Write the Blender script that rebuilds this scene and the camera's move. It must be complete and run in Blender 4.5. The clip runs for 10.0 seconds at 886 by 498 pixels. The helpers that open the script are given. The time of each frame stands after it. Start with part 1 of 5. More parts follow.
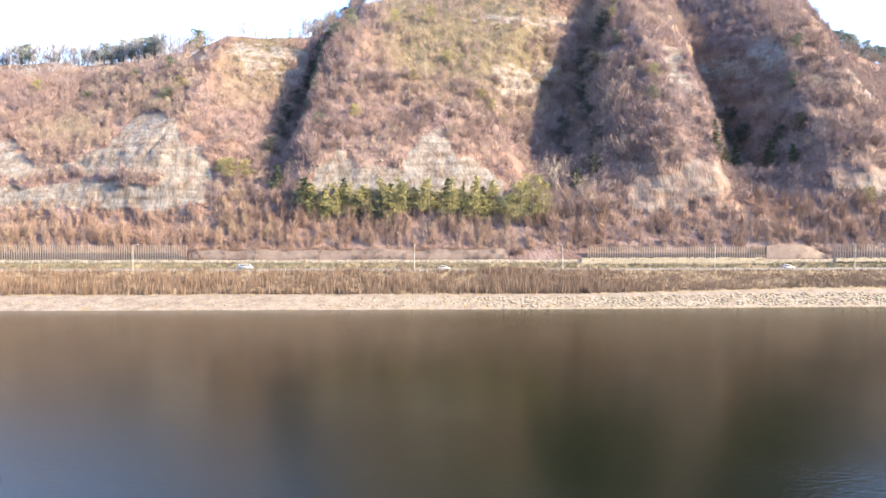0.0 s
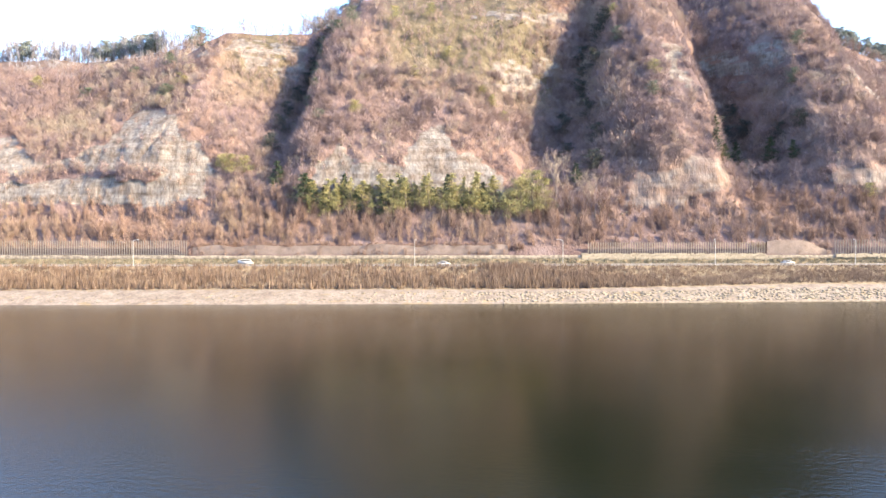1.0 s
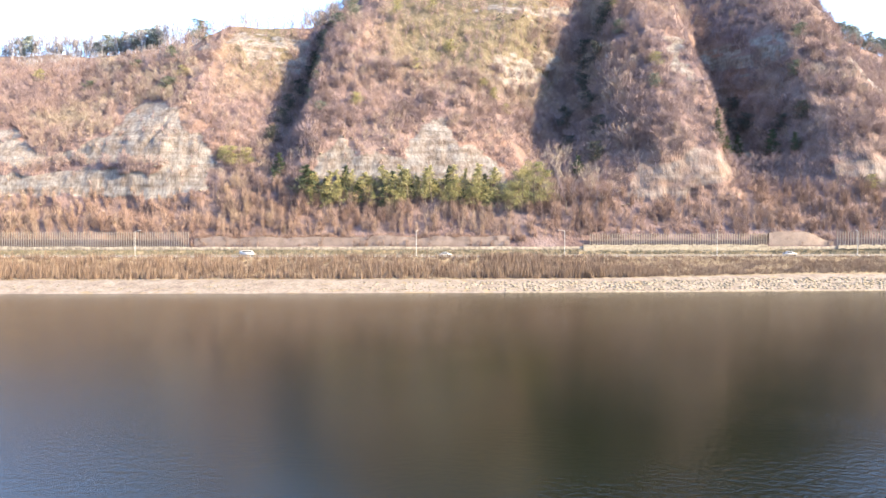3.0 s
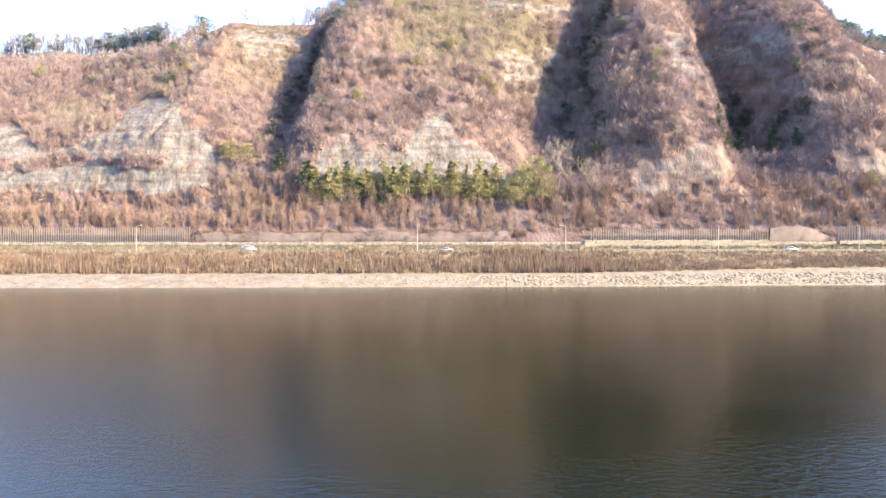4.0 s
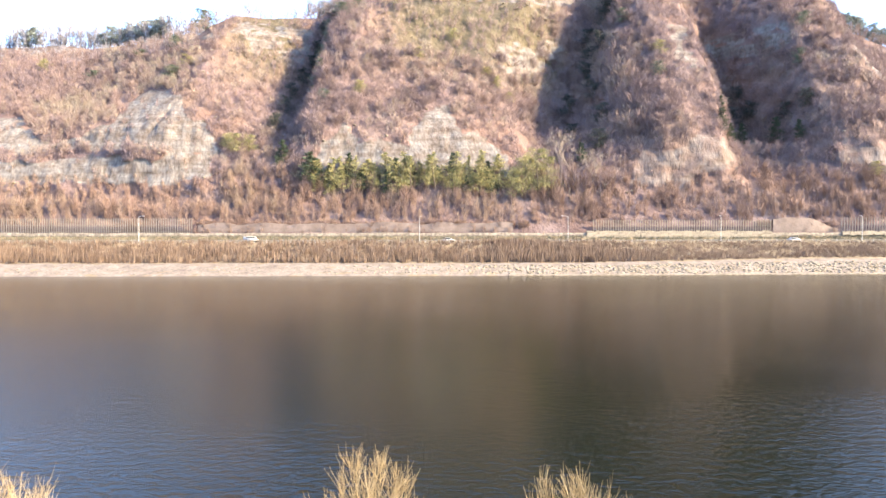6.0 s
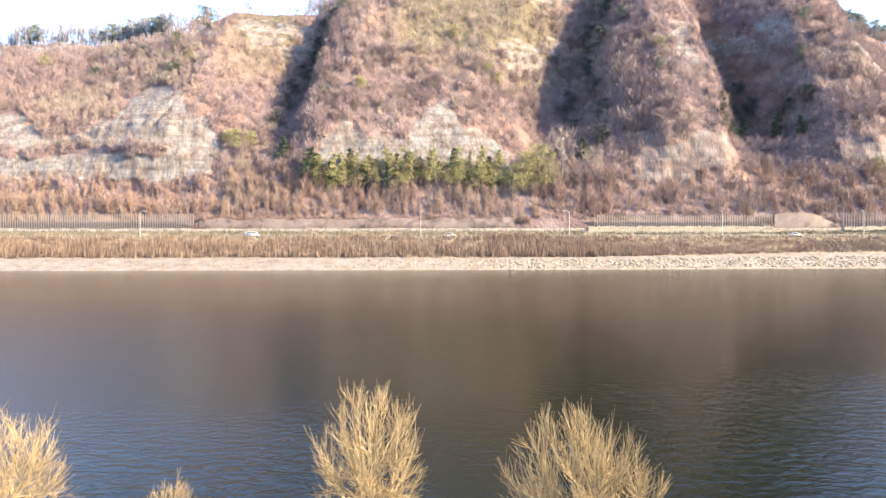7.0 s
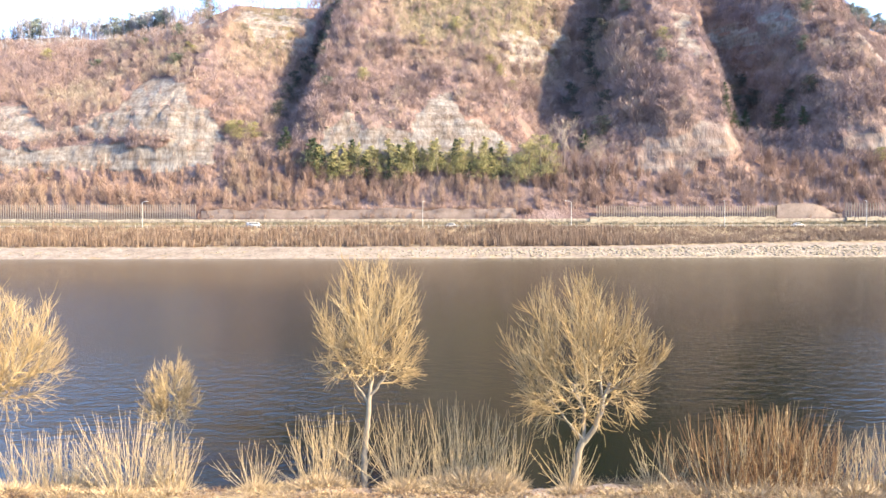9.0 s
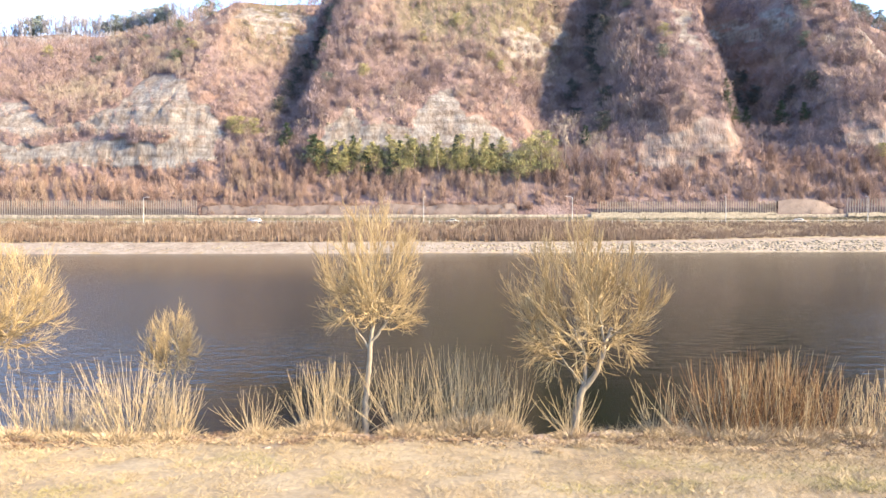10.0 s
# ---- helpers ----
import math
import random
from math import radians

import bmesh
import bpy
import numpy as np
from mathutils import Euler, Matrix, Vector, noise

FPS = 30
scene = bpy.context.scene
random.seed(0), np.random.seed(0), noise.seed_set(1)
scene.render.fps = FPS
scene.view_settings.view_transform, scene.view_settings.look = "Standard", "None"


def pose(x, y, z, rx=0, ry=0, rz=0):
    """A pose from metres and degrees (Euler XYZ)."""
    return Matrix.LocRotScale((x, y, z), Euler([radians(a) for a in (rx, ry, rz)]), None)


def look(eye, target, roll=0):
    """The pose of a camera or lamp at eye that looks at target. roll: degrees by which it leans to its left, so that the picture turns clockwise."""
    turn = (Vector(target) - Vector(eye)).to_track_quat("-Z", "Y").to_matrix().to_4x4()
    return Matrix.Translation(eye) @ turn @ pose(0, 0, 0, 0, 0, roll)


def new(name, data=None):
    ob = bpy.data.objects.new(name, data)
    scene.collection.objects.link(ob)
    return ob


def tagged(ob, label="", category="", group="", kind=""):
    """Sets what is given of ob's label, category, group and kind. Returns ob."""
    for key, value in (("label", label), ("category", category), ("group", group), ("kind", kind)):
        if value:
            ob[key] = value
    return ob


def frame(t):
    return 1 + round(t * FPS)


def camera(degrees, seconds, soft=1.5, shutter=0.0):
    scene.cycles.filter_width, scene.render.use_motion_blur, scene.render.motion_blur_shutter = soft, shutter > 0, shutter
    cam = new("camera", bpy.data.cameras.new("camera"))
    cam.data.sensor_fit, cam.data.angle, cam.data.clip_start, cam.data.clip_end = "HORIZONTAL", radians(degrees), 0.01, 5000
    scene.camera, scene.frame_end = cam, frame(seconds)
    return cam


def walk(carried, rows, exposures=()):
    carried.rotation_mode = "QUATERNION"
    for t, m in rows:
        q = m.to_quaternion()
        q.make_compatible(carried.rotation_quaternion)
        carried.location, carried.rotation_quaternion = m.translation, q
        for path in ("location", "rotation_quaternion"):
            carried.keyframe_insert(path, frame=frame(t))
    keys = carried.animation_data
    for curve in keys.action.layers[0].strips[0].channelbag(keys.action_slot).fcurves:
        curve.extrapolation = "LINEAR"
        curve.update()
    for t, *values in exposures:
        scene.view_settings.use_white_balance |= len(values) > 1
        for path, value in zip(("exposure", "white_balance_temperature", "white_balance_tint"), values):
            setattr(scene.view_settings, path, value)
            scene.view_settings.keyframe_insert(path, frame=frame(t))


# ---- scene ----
# The drone sinks straight down in front of its own bank of the river.
PATH = [
    (0.0, -0.003, -0.001, 20.51, -1.067, -0.349, 0.042), (0.5, 0.0, 0.003, 19.721, -1.063, -0.345, 0.041),
    (1.0, 0.002, 0.007, 18.927, -1.054, -0.329, 0.038), (1.5, 0.003, 0.008, 18.126, -1.039, -0.295, 0.033),
    (2.0, 0.004, 0.008, 17.307, -1.039, -0.266, 0.033), (2.5, 0.004, 0.004, 16.502, -1.017, -0.235, 0.038),
    (4.0, 0.002, -0.009, 14.047, -0.991, -0.116, 0.05), (4.5, -0.001, -0.011, 13.233, -0.984, -0.069, 0.043),
    (5.0, -0.006, -0.011, 12.435, -0.969, -0.025, 0.043), (5.5, -0.009, -0.008, 11.633, -0.971, 0.014, 0.053),
    (7.0, -0.015, 0.009, 9.241, -0.972, 0.151, 0.084), (7.5, -0.002, 0.017, 8.446, -0.971, 0.193, 0.095),
    (8.0, 0.011, 0.02, 7.662, -0.976, 0.233, 0.1), (8.5, 0.008, 0.009, 6.868, -0.985, 0.277, 0.103),
    (9.0, 0.006, -0.007, 6.088, -0.994, 0.31, 0.103), (9.5, -0.002, -0.019, 5.33, -1.006, 0.353, 0.108),
    (10.0, -0.001, -0.018, 4.811, -1.037, 0.384, 0.113)]
cam = camera(63.0, 10.0, soft=1.5)
walk(cam, [(t, pose(x, y, z, 90 + pitch, roll, yaw)) for t, x, y, z, pitch, yaw, roll in PATH],
     [(0.0, 2.55, 5950, 17), (2.5, 2.57, 5950, 17), (6.0, 2.64, 5950, 17), (8.5, 2.64, 5950, 17), (10.0, 2.52, 5950, 17)])

# ---- world and sun ----
SUN_ELEV, SUN_AZ = 28.0, 70.0    # azimuth: degrees from straight behind the drone towards its right
world = bpy.data.worlds.new("sky")
scene.world = world
world.use_nodes = True
wn = world.node_tree
sky = wn.nodes.new("ShaderNodeTexSky")
sky.sky_type, sky.sun_disc = "NISHITA", False
sky.sun_elevation, sky.sun_rotation = radians(SUN_ELEV), radians(180 - SUN_AZ)
sky.air_density, sky.dust_density, sky.ozone_density = 1.0, 0.6, 3.0
wn.links.new(sky.outputs[0], wn.nodes["Background"].inputs[0])
wn.nodes["Background"].inputs[1].default_value = 0.15
a, e = radians(SUN_AZ), radians(SUN_ELEV)
to_sun = Vector((math.sin(a) * math.cos(e), -math.cos(a) * math.cos(e), math.sin(e)))
sun_data = bpy.data.lights.new("sun", "SUN")
sun_data.energy, sun_data.angle, sun_data.color = 4.75, radians(0.6), (1.0, 0.785, 0.44)
sun = new("sun", sun_data)
sun.matrix_world = look(to_sun * 500, (0, 0, 0))


# ---- shape helpers ----
def hash01(i, j, seed):
    n = (i.astype(np.int64) * 374761393 + j.astype(np.int64) * 668265263 + seed * 144665) & 0xFFFFFFFF
    n = ((n ^ (n >> 13)) * 1274126177) & 0xFFFFFFFF
    return ((n ^ (n >> 16)) & 0xFFFFFF) / float(0xFFFFFF)


def vnoise(x, y, seed=0):
    x, y = np.asarray(x, float), np.asarray(y, float)
    i, j = np.floor(x), np.floor(y)
    u, v = x - i, y - j
    u, v = u * u * (3 - 2 * u), v * v * (3 - 2 * v)
    h = lambda p, q: hash01(i + p, j + q, seed)
    return (h(0, 0) * (1 - u) + h(1, 0) * u) * (1 - v) + (h(0, 1) * (1 - u) + h(1, 1) * u) * v


def fbm(x, y, seed=0, octaves=4):
    """Noise about 0, within -1 and 1."""
    x, y = np.asarray(x, float), np.asarray(y, float)
    total, amp, norm = 0, 1.0, 0
    for k in range(octaves):
        total = total + amp * (vnoise(x * 2 ** k + 17.3 * k, y * 2 ** k - 9.1 * k, seed + k) * 2 - 1)
        norm += amp
        amp *= 0.5
    return total / norm


def step(a, b, v):
    t = np.clip((np.asarray(v, float) - a) / (b - a), 0, 1)
    return t * t * (3 - 2 * t)


# ---- the plan: far bank, hill ----
def shift(x):
    """The far bank runs slightly askew."""
    return np.interp(x, [-260, -50, 40, 110, 260], [-2.5, 0.0, 2.0, 7.0, 12.0])


def road_shift(x):
    return 0.35 * shift(x)


def carve(x):
    """How far the gullies bite back into the hill."""
    return np.interp(x, [-330, -250, -190, -140, -100, -67, -59, -50, -40, 10, 45, 53, 66, 82, 102, 119, 125, 147, 162, 230, 290, 420],
                     [0, 14, 10, 16, 2, 23, 30, 4, 0, 12, 37, 38, 12, 0, 2, 38, 38, 3, 0, 26, 40, 10])


def ridge(x):
    return np.interp(x, [-900, -420, -160, -125, -112, -104, -94, -72, -60, -50, -36, 0, 50, 85, 130, 190, 222, 245, 420, 900],
                     [60, 88, 95, 95, 99, 104, 109.5, 111, 113.5, 121, 131, 138, 143, 160, 166, 148, 128, 116, 90, 60]) + 2.0 * fbm(np.asarray(x) / 14.0, 3.1, 5)


# outlines of the bare rock on the hill's face, as (x, height) corners
CLIFFS = (
    ((-260, 41), (-160, 39.6), (-148, 38.2), (-134, 40.2), (-108, 38.8), (-98, 40.6), (-86, 40.9), (-85.5, 33.5), (-98, 30.2), (-128, 30.6), (-159, 31.5), (-260, 32)),
    ((-260, 60), (-171, 57.6), (-161, 55), (-149.5, 46.5), (-136.5, 48.6), (-125, 54), (-121, 58), (-120, 67.5), (-106, 68.6), (-100, 64.4), (-97, 56), (-91, 52.7), (-83.5, 45.3),
     (-83.5, 41.8), (-111, 42.8), (-131, 43.4), (-149, 41.6), (-161, 43), (-260, 44)),
    ((-49, 31), (-46.7, 40.6), (-41, 47.3), (-38.8, 48.6), (-37, 53), (-34.7, 47.4), (-26.7, 46.5), (-13.3, 44.6), (-9.4, 54.2), (-3, 61), (1.3, 61), (5.2, 55.5), (7, 48.5), (11, 52), (15, 48.8), (22.2, 41), (24, 31)),
    ((67.3, 29.5), (69.8, 37), (74.3, 44), (82.3, 42.5), (89, 44), (90.3, 47.5), (112, 48.5), (111, 39.2), (105, 35), (92, 34), (87, 28.5)),
    ((144.7, 38.9), (149, 47.4), (152.5, 43.5), (165.6, 46.2), (230, 50), (230, 36), (164, 34.4), (152, 36.5)))
LEDGES = (
    ((-91, 98), (-87.5, 105), (-77, 106.5), (-60, 104.5), (-59, 93.5), (-61, 86), (-67.5, 86), (-72, 88.3), (-81.5, 92.7)),
    ((-112, 92), (-96, 98), (-96, 95), (-112, 89)),
    ((21.3, 90), (31, 95.5), (53.5, 99.5), (53, 90.5), (45.5, 84), (29, 78.5), (21.3, 82)),
    ((17, 120), (43, 122.5), (68, 128), (67, 122), (31, 115)),
    ((120, 100.5), (136, 103.4), (148, 100.6), (146, 91), (140, 87), (124, 92)),
    ((94, 97), (102, 103), (102, 82), (94, 77)),
    ((168, 93), (200, 102), (212, 98), (182, 76), (170, 80)))


def inside(corners, x, z):
    """How far within the outline a point lies, in metres; negative outside."""
    x, z = np.broadcast_arrays(np.asarray(x, float), np.asarray(z, float))
    best, within = np.full(x.shape, 1e9), np.zeros(x.shape, bool)
    for (xa, za), (xb, zb) in zip(corners, corners[1:] + corners[:1]):
        t = np.clip(((x - xa) * (xb - xa) + (z - za) * (zb - za)) / ((xb - xa) ** 2 + (zb - za) ** 2), 0, 1)
        best = np.minimum(best, np.hypot(x - xa - t * (xb - xa), z - za - t * (zb - za)))
        if za != zb:
            within ^= ((za > z) != (zb > z)) & (x < (xb - xa) * (z - za) / (zb - za) + xa)
    return np.where(within, best, -best)


def bands(x, z):
    """1 where bare rock shows: the quarried cliffs low on the spurs and the ledges higher up."""
    ragged = 2.9 * fbm(np.asarray(x) / 5.0, np.asarray(z) / 3.2, 11, 4)
    low = np.maximum.reduce([step(-0.9, 0.9, inside(c, x, z) + ragged) for c in CLIFFS])
    low = low * (1 - 0.5 * step(50, 60, x) - 0.12 * step(-0.1, 0.5, fbm(np.asarray(x) / 7.0, np.asarray(z) / 2.5, 15, 3)))
    high = np.maximum.reduce([step(-2.0, 2.0, inside(c, x, z) + 2.2 * ragged) for c in LEDGES])
    return low, 0.92 * high * step(-0.45, 0.0, fbm(np.asarray(x) / 4.0, np.asarray(z) / 1.9, 31))


def front(x, z):
    """Where the hill's face stands (y) at x and the height z."""
    x, z = np.asarray(x, float), np.asarray(z, float)
    y = np.interp(z, [12.2, 17, 24, 32, 52, 80, 110, 140, 170], [250, 253.5, 258.5, 261.5, 266, 287, 313, 344, 380])
    xw = x + 5.0 * fbm(x / 40.0, z / 30.0, 2, 3) - np.interp(x, [-60, -20, 30, 55, 78, 115, 160], [0.15, 0.15, 0.28, 0.28, 0.13, 0.02, 0.0]) * (z - 60)
    xw = xw - 0.36 * np.maximum(0, z - 84) * step(12, 40, x) * (1 - step(66, 88, x))
    y = y + carve(xw) * step(24, 80 - 22 * step(20, 40, x), z) * (1 - 0.3 * step(84, 118, z)) * (1 - 0.16 * step(98, 116, x) * step(80, 122, z))
    y = y + 52 * step(166, 212, x) * step(50, 115, z) + 25 * step(-125, -165, x) * step(40, 105, z)
    low, high = bands(x, z)
    y = y + 3.6 * fbm(x / 17.0, z / 14.0, 21, 4) * step(13, 30, z) * (1 - 0.6 * low) + 1.1 * fbm(x / 3.5, z / 3.5, 22, 3) * step(13, 22, z) * (1 - 0.6 * low)
    ledge = (z / 3.1 + 0.5 * fbm(x / 25.0, z / 30.0, 8)) % 1.0
    y = y + (0.22 * low + 0.5 * high) * (step(0.6, 1.0, ledge) - ledge) + low * (0.95 * np.abs(fbm(x / 2.6, z / 16.0, 41, 3)) + 0.4 * fbm(x / 7.0, z / 12.0, 43, 2))
    # a slanting cleft in the upper tier of one cliff
    y = y + 0.9 * np.exp(-((x + 103.5 - 0.5 * (z - 59)) / 0.9) ** 2) * step(46, 52, z) * (1 - step(66, 71, z))
    return y + road_shift(x)


def rim(x):
    return front(x, ridge(x))


def behind(x, d):
    """The height d metres behind the rim: the ground falls away, but for a second rise on the left."""
    return ridge(x) + np.interp(d, [0, 6, 16, 40, 120, 400, 1500], [0, -0.5, -3, -10, -25, -45, -60]) + step(-105, -122, x) * np.interp(d, [0, 8, 28, 55, 120], [0, 3, 20, 22, 0])


# ---- materials ----
def material(name, colours, scale=1.0, rough=0.85, bump=0.3, stretch=(1, 1, 1), detail=6.0, metal=0.0, fine=None, fine_amount=0.3, bump_scale=None, bump_dist=0.05, spec=0.3, attr=None, attr_colours=None):
    """Two scales of noise between the given colours, with relief. attr: a mesh attribute that shades from piece to piece."""
    m = bpy.data.materials.new(name)
    m.use_nodes = True
    t = m.node_tree
    N, L = t.nodes, t.links
    b = N["Principled BSDF"]
    co = N.new("ShaderNodeTexCoord")
    mp = N.new("ShaderNodeMapping")
    mp.inputs["Scale"].default_value = stretch
    L.new(co.outputs["Object"], mp.inputs["Vector"])
    n1 = N.new("ShaderNodeTexNoise")
    n1.inputs["Scale"].default_value, n1.inputs["Detail"].default_value = scale, detail
    L.new(mp.outputs[0], n1.inputs["Vector"])
    ramp = N.new("ShaderNodeValToRGB")
    el = ramp.color_ramp.elements
    for k, c in enumerate(colours):
        pos = 0.3 + 0.4 * k / max(1, len(colours) - 1)
        if k < 2:
            el[k].position, el[k].color = pos, (*c, 1)
        else:
            el.new(pos).color = (*c, 1)
    L.new(n1.outputs[0], ramp.inputs[0])
    n2 = N.new("ShaderNodeTexNoise")
    n2.inputs["Scale"].default_value, n2.inputs["Detail"].default_value = fine or scale * 9, 4
    L.new(mp.outputs[0], n2.inputs["Vector"])
    mix = N.new("ShaderNodeMix")
    mix.data_type, mix.blend_type = "RGBA", "MULTIPLY"
    mix.inputs[0].default_value = fine_amount
    gr = N.new("ShaderNodeValToRGB")
    gr.color_ramp.elements[0].position, gr.color_ramp.elements[1].position = 0.35, 0.65
    gr.color_ramp.elements[0].color = (0.35, 0.35, 0.35, 1)
    gr.color_ramp.elements[1].color = (1.25, 1.25, 1.25, 1)
    L.new(n2.outputs[0], gr.inputs[0])
    L.new(ramp.outputs[0], mix.inputs[6])
    L.new(gr.outputs[0], mix.inputs[7])
    out = mix.outputs[2]
    if attr:
        at = N.new("ShaderNodeAttribute")
        at.attribute_name = attr
        ar = N.new("ShaderNodeValToRGB")
        ae = ar.color_ramp.elements
        for k, c in enumerate(attr_colours):
            pos = k / (len(attr_colours) - 1)
            if k < 2:
                ae[k].position, ae[k].color = pos, (*c, 1)
            else:
                ae.new(pos).color = (*c, 1)
        L.new(at.outputs["Fac"], ar.inputs[0])
        m2 = N.new("ShaderNodeMix")
        m2.data_type, m2.blend_type = "RGBA", "MIX"
        m2.inputs[0].default_value = 0.72
        L.new(out, m2.inputs[6])
        L.new(ar.outputs[0], m2.inputs[7])
        out = m2.outputs[2]
    L.new(out, b.inputs["Base Color"])
    b.inputs["Roughness"].default_value, b.inputs["Metallic"].default_value = rough, metal
    b.inputs["Specular IOR Level"].default_value = spec
    if bump:
        n3 = N.new("ShaderNodeTexNoise")
        n3.inputs["Scale"].default_value, n3.inputs["Detail"].default_value = bump_scale or scale * 4, 8
        L.new(mp.outputs[0], n3.inputs["Vector"])
        bp = N.new("ShaderNodeBump")
        bp.inputs["Strength"].default_value, bp.inputs["Distance"].default_value = bump, bump_dist
        L.new(n3.outputs[0], bp.inputs["Height"])
        L.new(bp.outputs[0], b.inputs["Normal"])
    return m


def hill_material():
    """Leaf litter, dry grass and bare layered rock; the mesh says where the rock shows."""
    m = bpy.data.materials.new("hillside_ground")
    m.use_nodes = True
    t = m.node_tree
    N, L = t.nodes, t.links
    b = N["Principled BSDF"]
    co = N.new("ShaderNodeTexCoord")

    def noise_at(scale, stretch=(1, 1, 1), detail=6, rough=0.6):
        mp = N.new("ShaderNodeMapping")
        mp.inputs["Scale"].default_value = stretch
        L.new(co.outputs["Object"], mp.inputs[0])
        n = N.new("ShaderNodeTexNoise")
        n.inputs["Scale"].default_value, n.inputs["Detail"].default_value, n.inputs["Roughness"].default_value = scale, detail, rough
        L.new(mp.outputs[0], n.inputs[0])
        return n.outputs[0]

    def ramp(src, stops):
        r = N.new("ShaderNodeValToRGB")
        e = r.color_ramp.elements
        for k, (p, c) in enumerate(stops):
            if k < 2:
                e[k].position, e[k].color = p, (*c, 1)
            else:
                e.new(p).color = (*c, 1)
        L.new(src, r.inputs[0])
        return r.outputs[0]

    def mix(fac, c1, c2, mode="MIX"):
        x = N.new("ShaderNodeMix")
        x.data_type, x.blend_type = "RGBA", mode
        if isinstance(fac, float):
            x.inputs[0].default_value = fac
        else:
            L.new(fac, x.inputs[0])
        L.new(c1, x.inputs[6])
        L.new(c2, x.inputs[7])
        return x.outputs[2]

    def attribute(name):
        x = N.new("ShaderNodeAttribute")
        x.attribute_name = name
        return x.outputs["Fac"]

    litter = ramp(noise_at(0.09), [(0.3, (0.076, 0.052, 0.047)), (0.5, (0.119, 0.087, 0.078)), (0.7, (0.156, 0.122, 0.111))])
    litter = mix(0.6, litter, ramp(noise_at(0.035, (1, 1, 1), 3), [(0.36, (0.85, 0.8, 0.92)), (0.5, (1.05, 0.98, 0.95)), (0.64, (1.25, 1.02, 0.82))]), "MULTIPLY")
    grass = ramp(noise_at(0.2), [(0.3, (0.065, 0.052, 0.032)), (0.5, (0.093, 0.077, 0.048)), (0.7, (0.125, 0.103, 0.069))])
    soil = mix(attribute("grass"), litter, grass)
    soil = mix(0.5, soil, ramp(noise_at(1.3), [(0.3, (0.45, 0.45, 0.45)), (0.7, (1.2, 1.2, 1.2))]), "MULTIPLY")
    rock = ramp(noise_at(0.5, (1, 1, 0.25)), [(0.3, (0.116, 0.108, 0.1)), (0.5, (0.14, 0.131, 0.121)), (0.7, (0.16, 0.15, 0.139))])
    rock = mix(0.3, rock, ramp(noise_at(0.7, (0.2, 0.2, 1.2)), [(0.36, (0.5, 0.45, 0.4)), (0.6, (1.12, 1.12, 1.12))]), "MULTIPLY")
    rock = mix(0.5, rock, ramp(noise_at(0.8, (1, 1, 0.3)), [(0.34, (0.55, 0.5, 0.46)), (0.6, (1.1, 1.1, 1.1))]), "MULTIPLY")
    rock = mix(0.4, rock, ramp(noise_at(0.16, (0.12, 0.12, 2.6), 5), [(0.4, (0.72, 0.68, 0.64)), (0.47, (1.0, 1.0, 1.0)), (0.62, (1.08, 1.09, 1.09))]), "MULTIPLY")
    def cracks(scale, stretch, width):
        mp = N.new("ShaderNodeMapping")
        mp.inputs["Scale"].default_value = stretch
        L.new(co.outputs["Object"], mp.inputs[0])
        v = N.new("ShaderNodeTexVoronoi")
        v.feature = "DISTANCE_TO_EDGE"
        v.inputs["Scale"].default_value = scale
        L.new(mp.outputs[0], v.inputs["Vector"])
        return ramp(v.outputs[0], [(0.0, (0.42, 0.41, 0.41)), (width, (1.06, 1.06, 1.06))])

    rock = mix(0.5, rock, ramp(noise_at(0.11, (1, 1, 2.2), 4), [(0.42, (0.82, 0.68, 0.58)), (0.56, (1.08, 1.08, 1.08))]), "MULTIPLY")
    rock = mix(0.8, rock, ramp(noise_at(1.5, (1, 1, 0.22), 8, 0.7), [(0.38, (0.6, 0.57, 0.54)), (0.5, (1.0, 1.0, 1.0)), (0.64, (1.25, 1.25, 1.24))]), "MULTIPLY")
    rock = mix(0.42, rock, ramp(noise_at(0.5, (0.16, 0.16, 2.0), 7), [(0.38, (0.66, 0.62, 0.58)), (0.46, (1.0, 1.0, 1.0)), (0.62, (1.1, 1.1, 1.1))]), "MULTIPLY")
    rock = mix(0.12, rock, cracks(0.42, (1, 1, 0.4), 0.09), "MULTIPLY")
    rock = mix(0.75, rock, ramp(noise_at(0.3, (1, 1, 0.8), 7, 0.7), [(0.36, (0.62, 0.53, 0.47)), (0.47, (0.98, 0.96, 0.95)), (0.6, (1.08, 1.1, 1.12))]), "MULTIPLY")
    shown = N.new("ShaderNodeMapRange")
    shown.interpolation_type = "SMOOTHSTEP"
    shown.inputs[1].default_value, shown.inputs[2].default_value = 0.2, 0.7
    L.new(attribute("rock"), shown.inputs[0])
    L.new(mix(shown.outputs[0], soil, rock), b.inputs["Base Color"])
    b.inputs["Roughness"].default_value, b.inputs["Specular IOR Level"].default_value = 0.95, 0.15
    bp = N.new("ShaderNodeBump")
    bp.inputs["Distance"].default_value = 0.9
    relief = N.new("ShaderNodeMapRange")
    relief.inputs[3].default_value, relief.inputs[4].default_value = 0.8, 0.38
    L.new(shown.outputs[0], relief.inputs[0])
    L.new(relief.outputs[0], bp.inputs["Strength"])
    L.new(noise_at(0.9, (1, 1, 0.45), 8), bp.inputs["Height"])
    L.new(bp.outputs[0], b.inputs["Normal"])
    return m


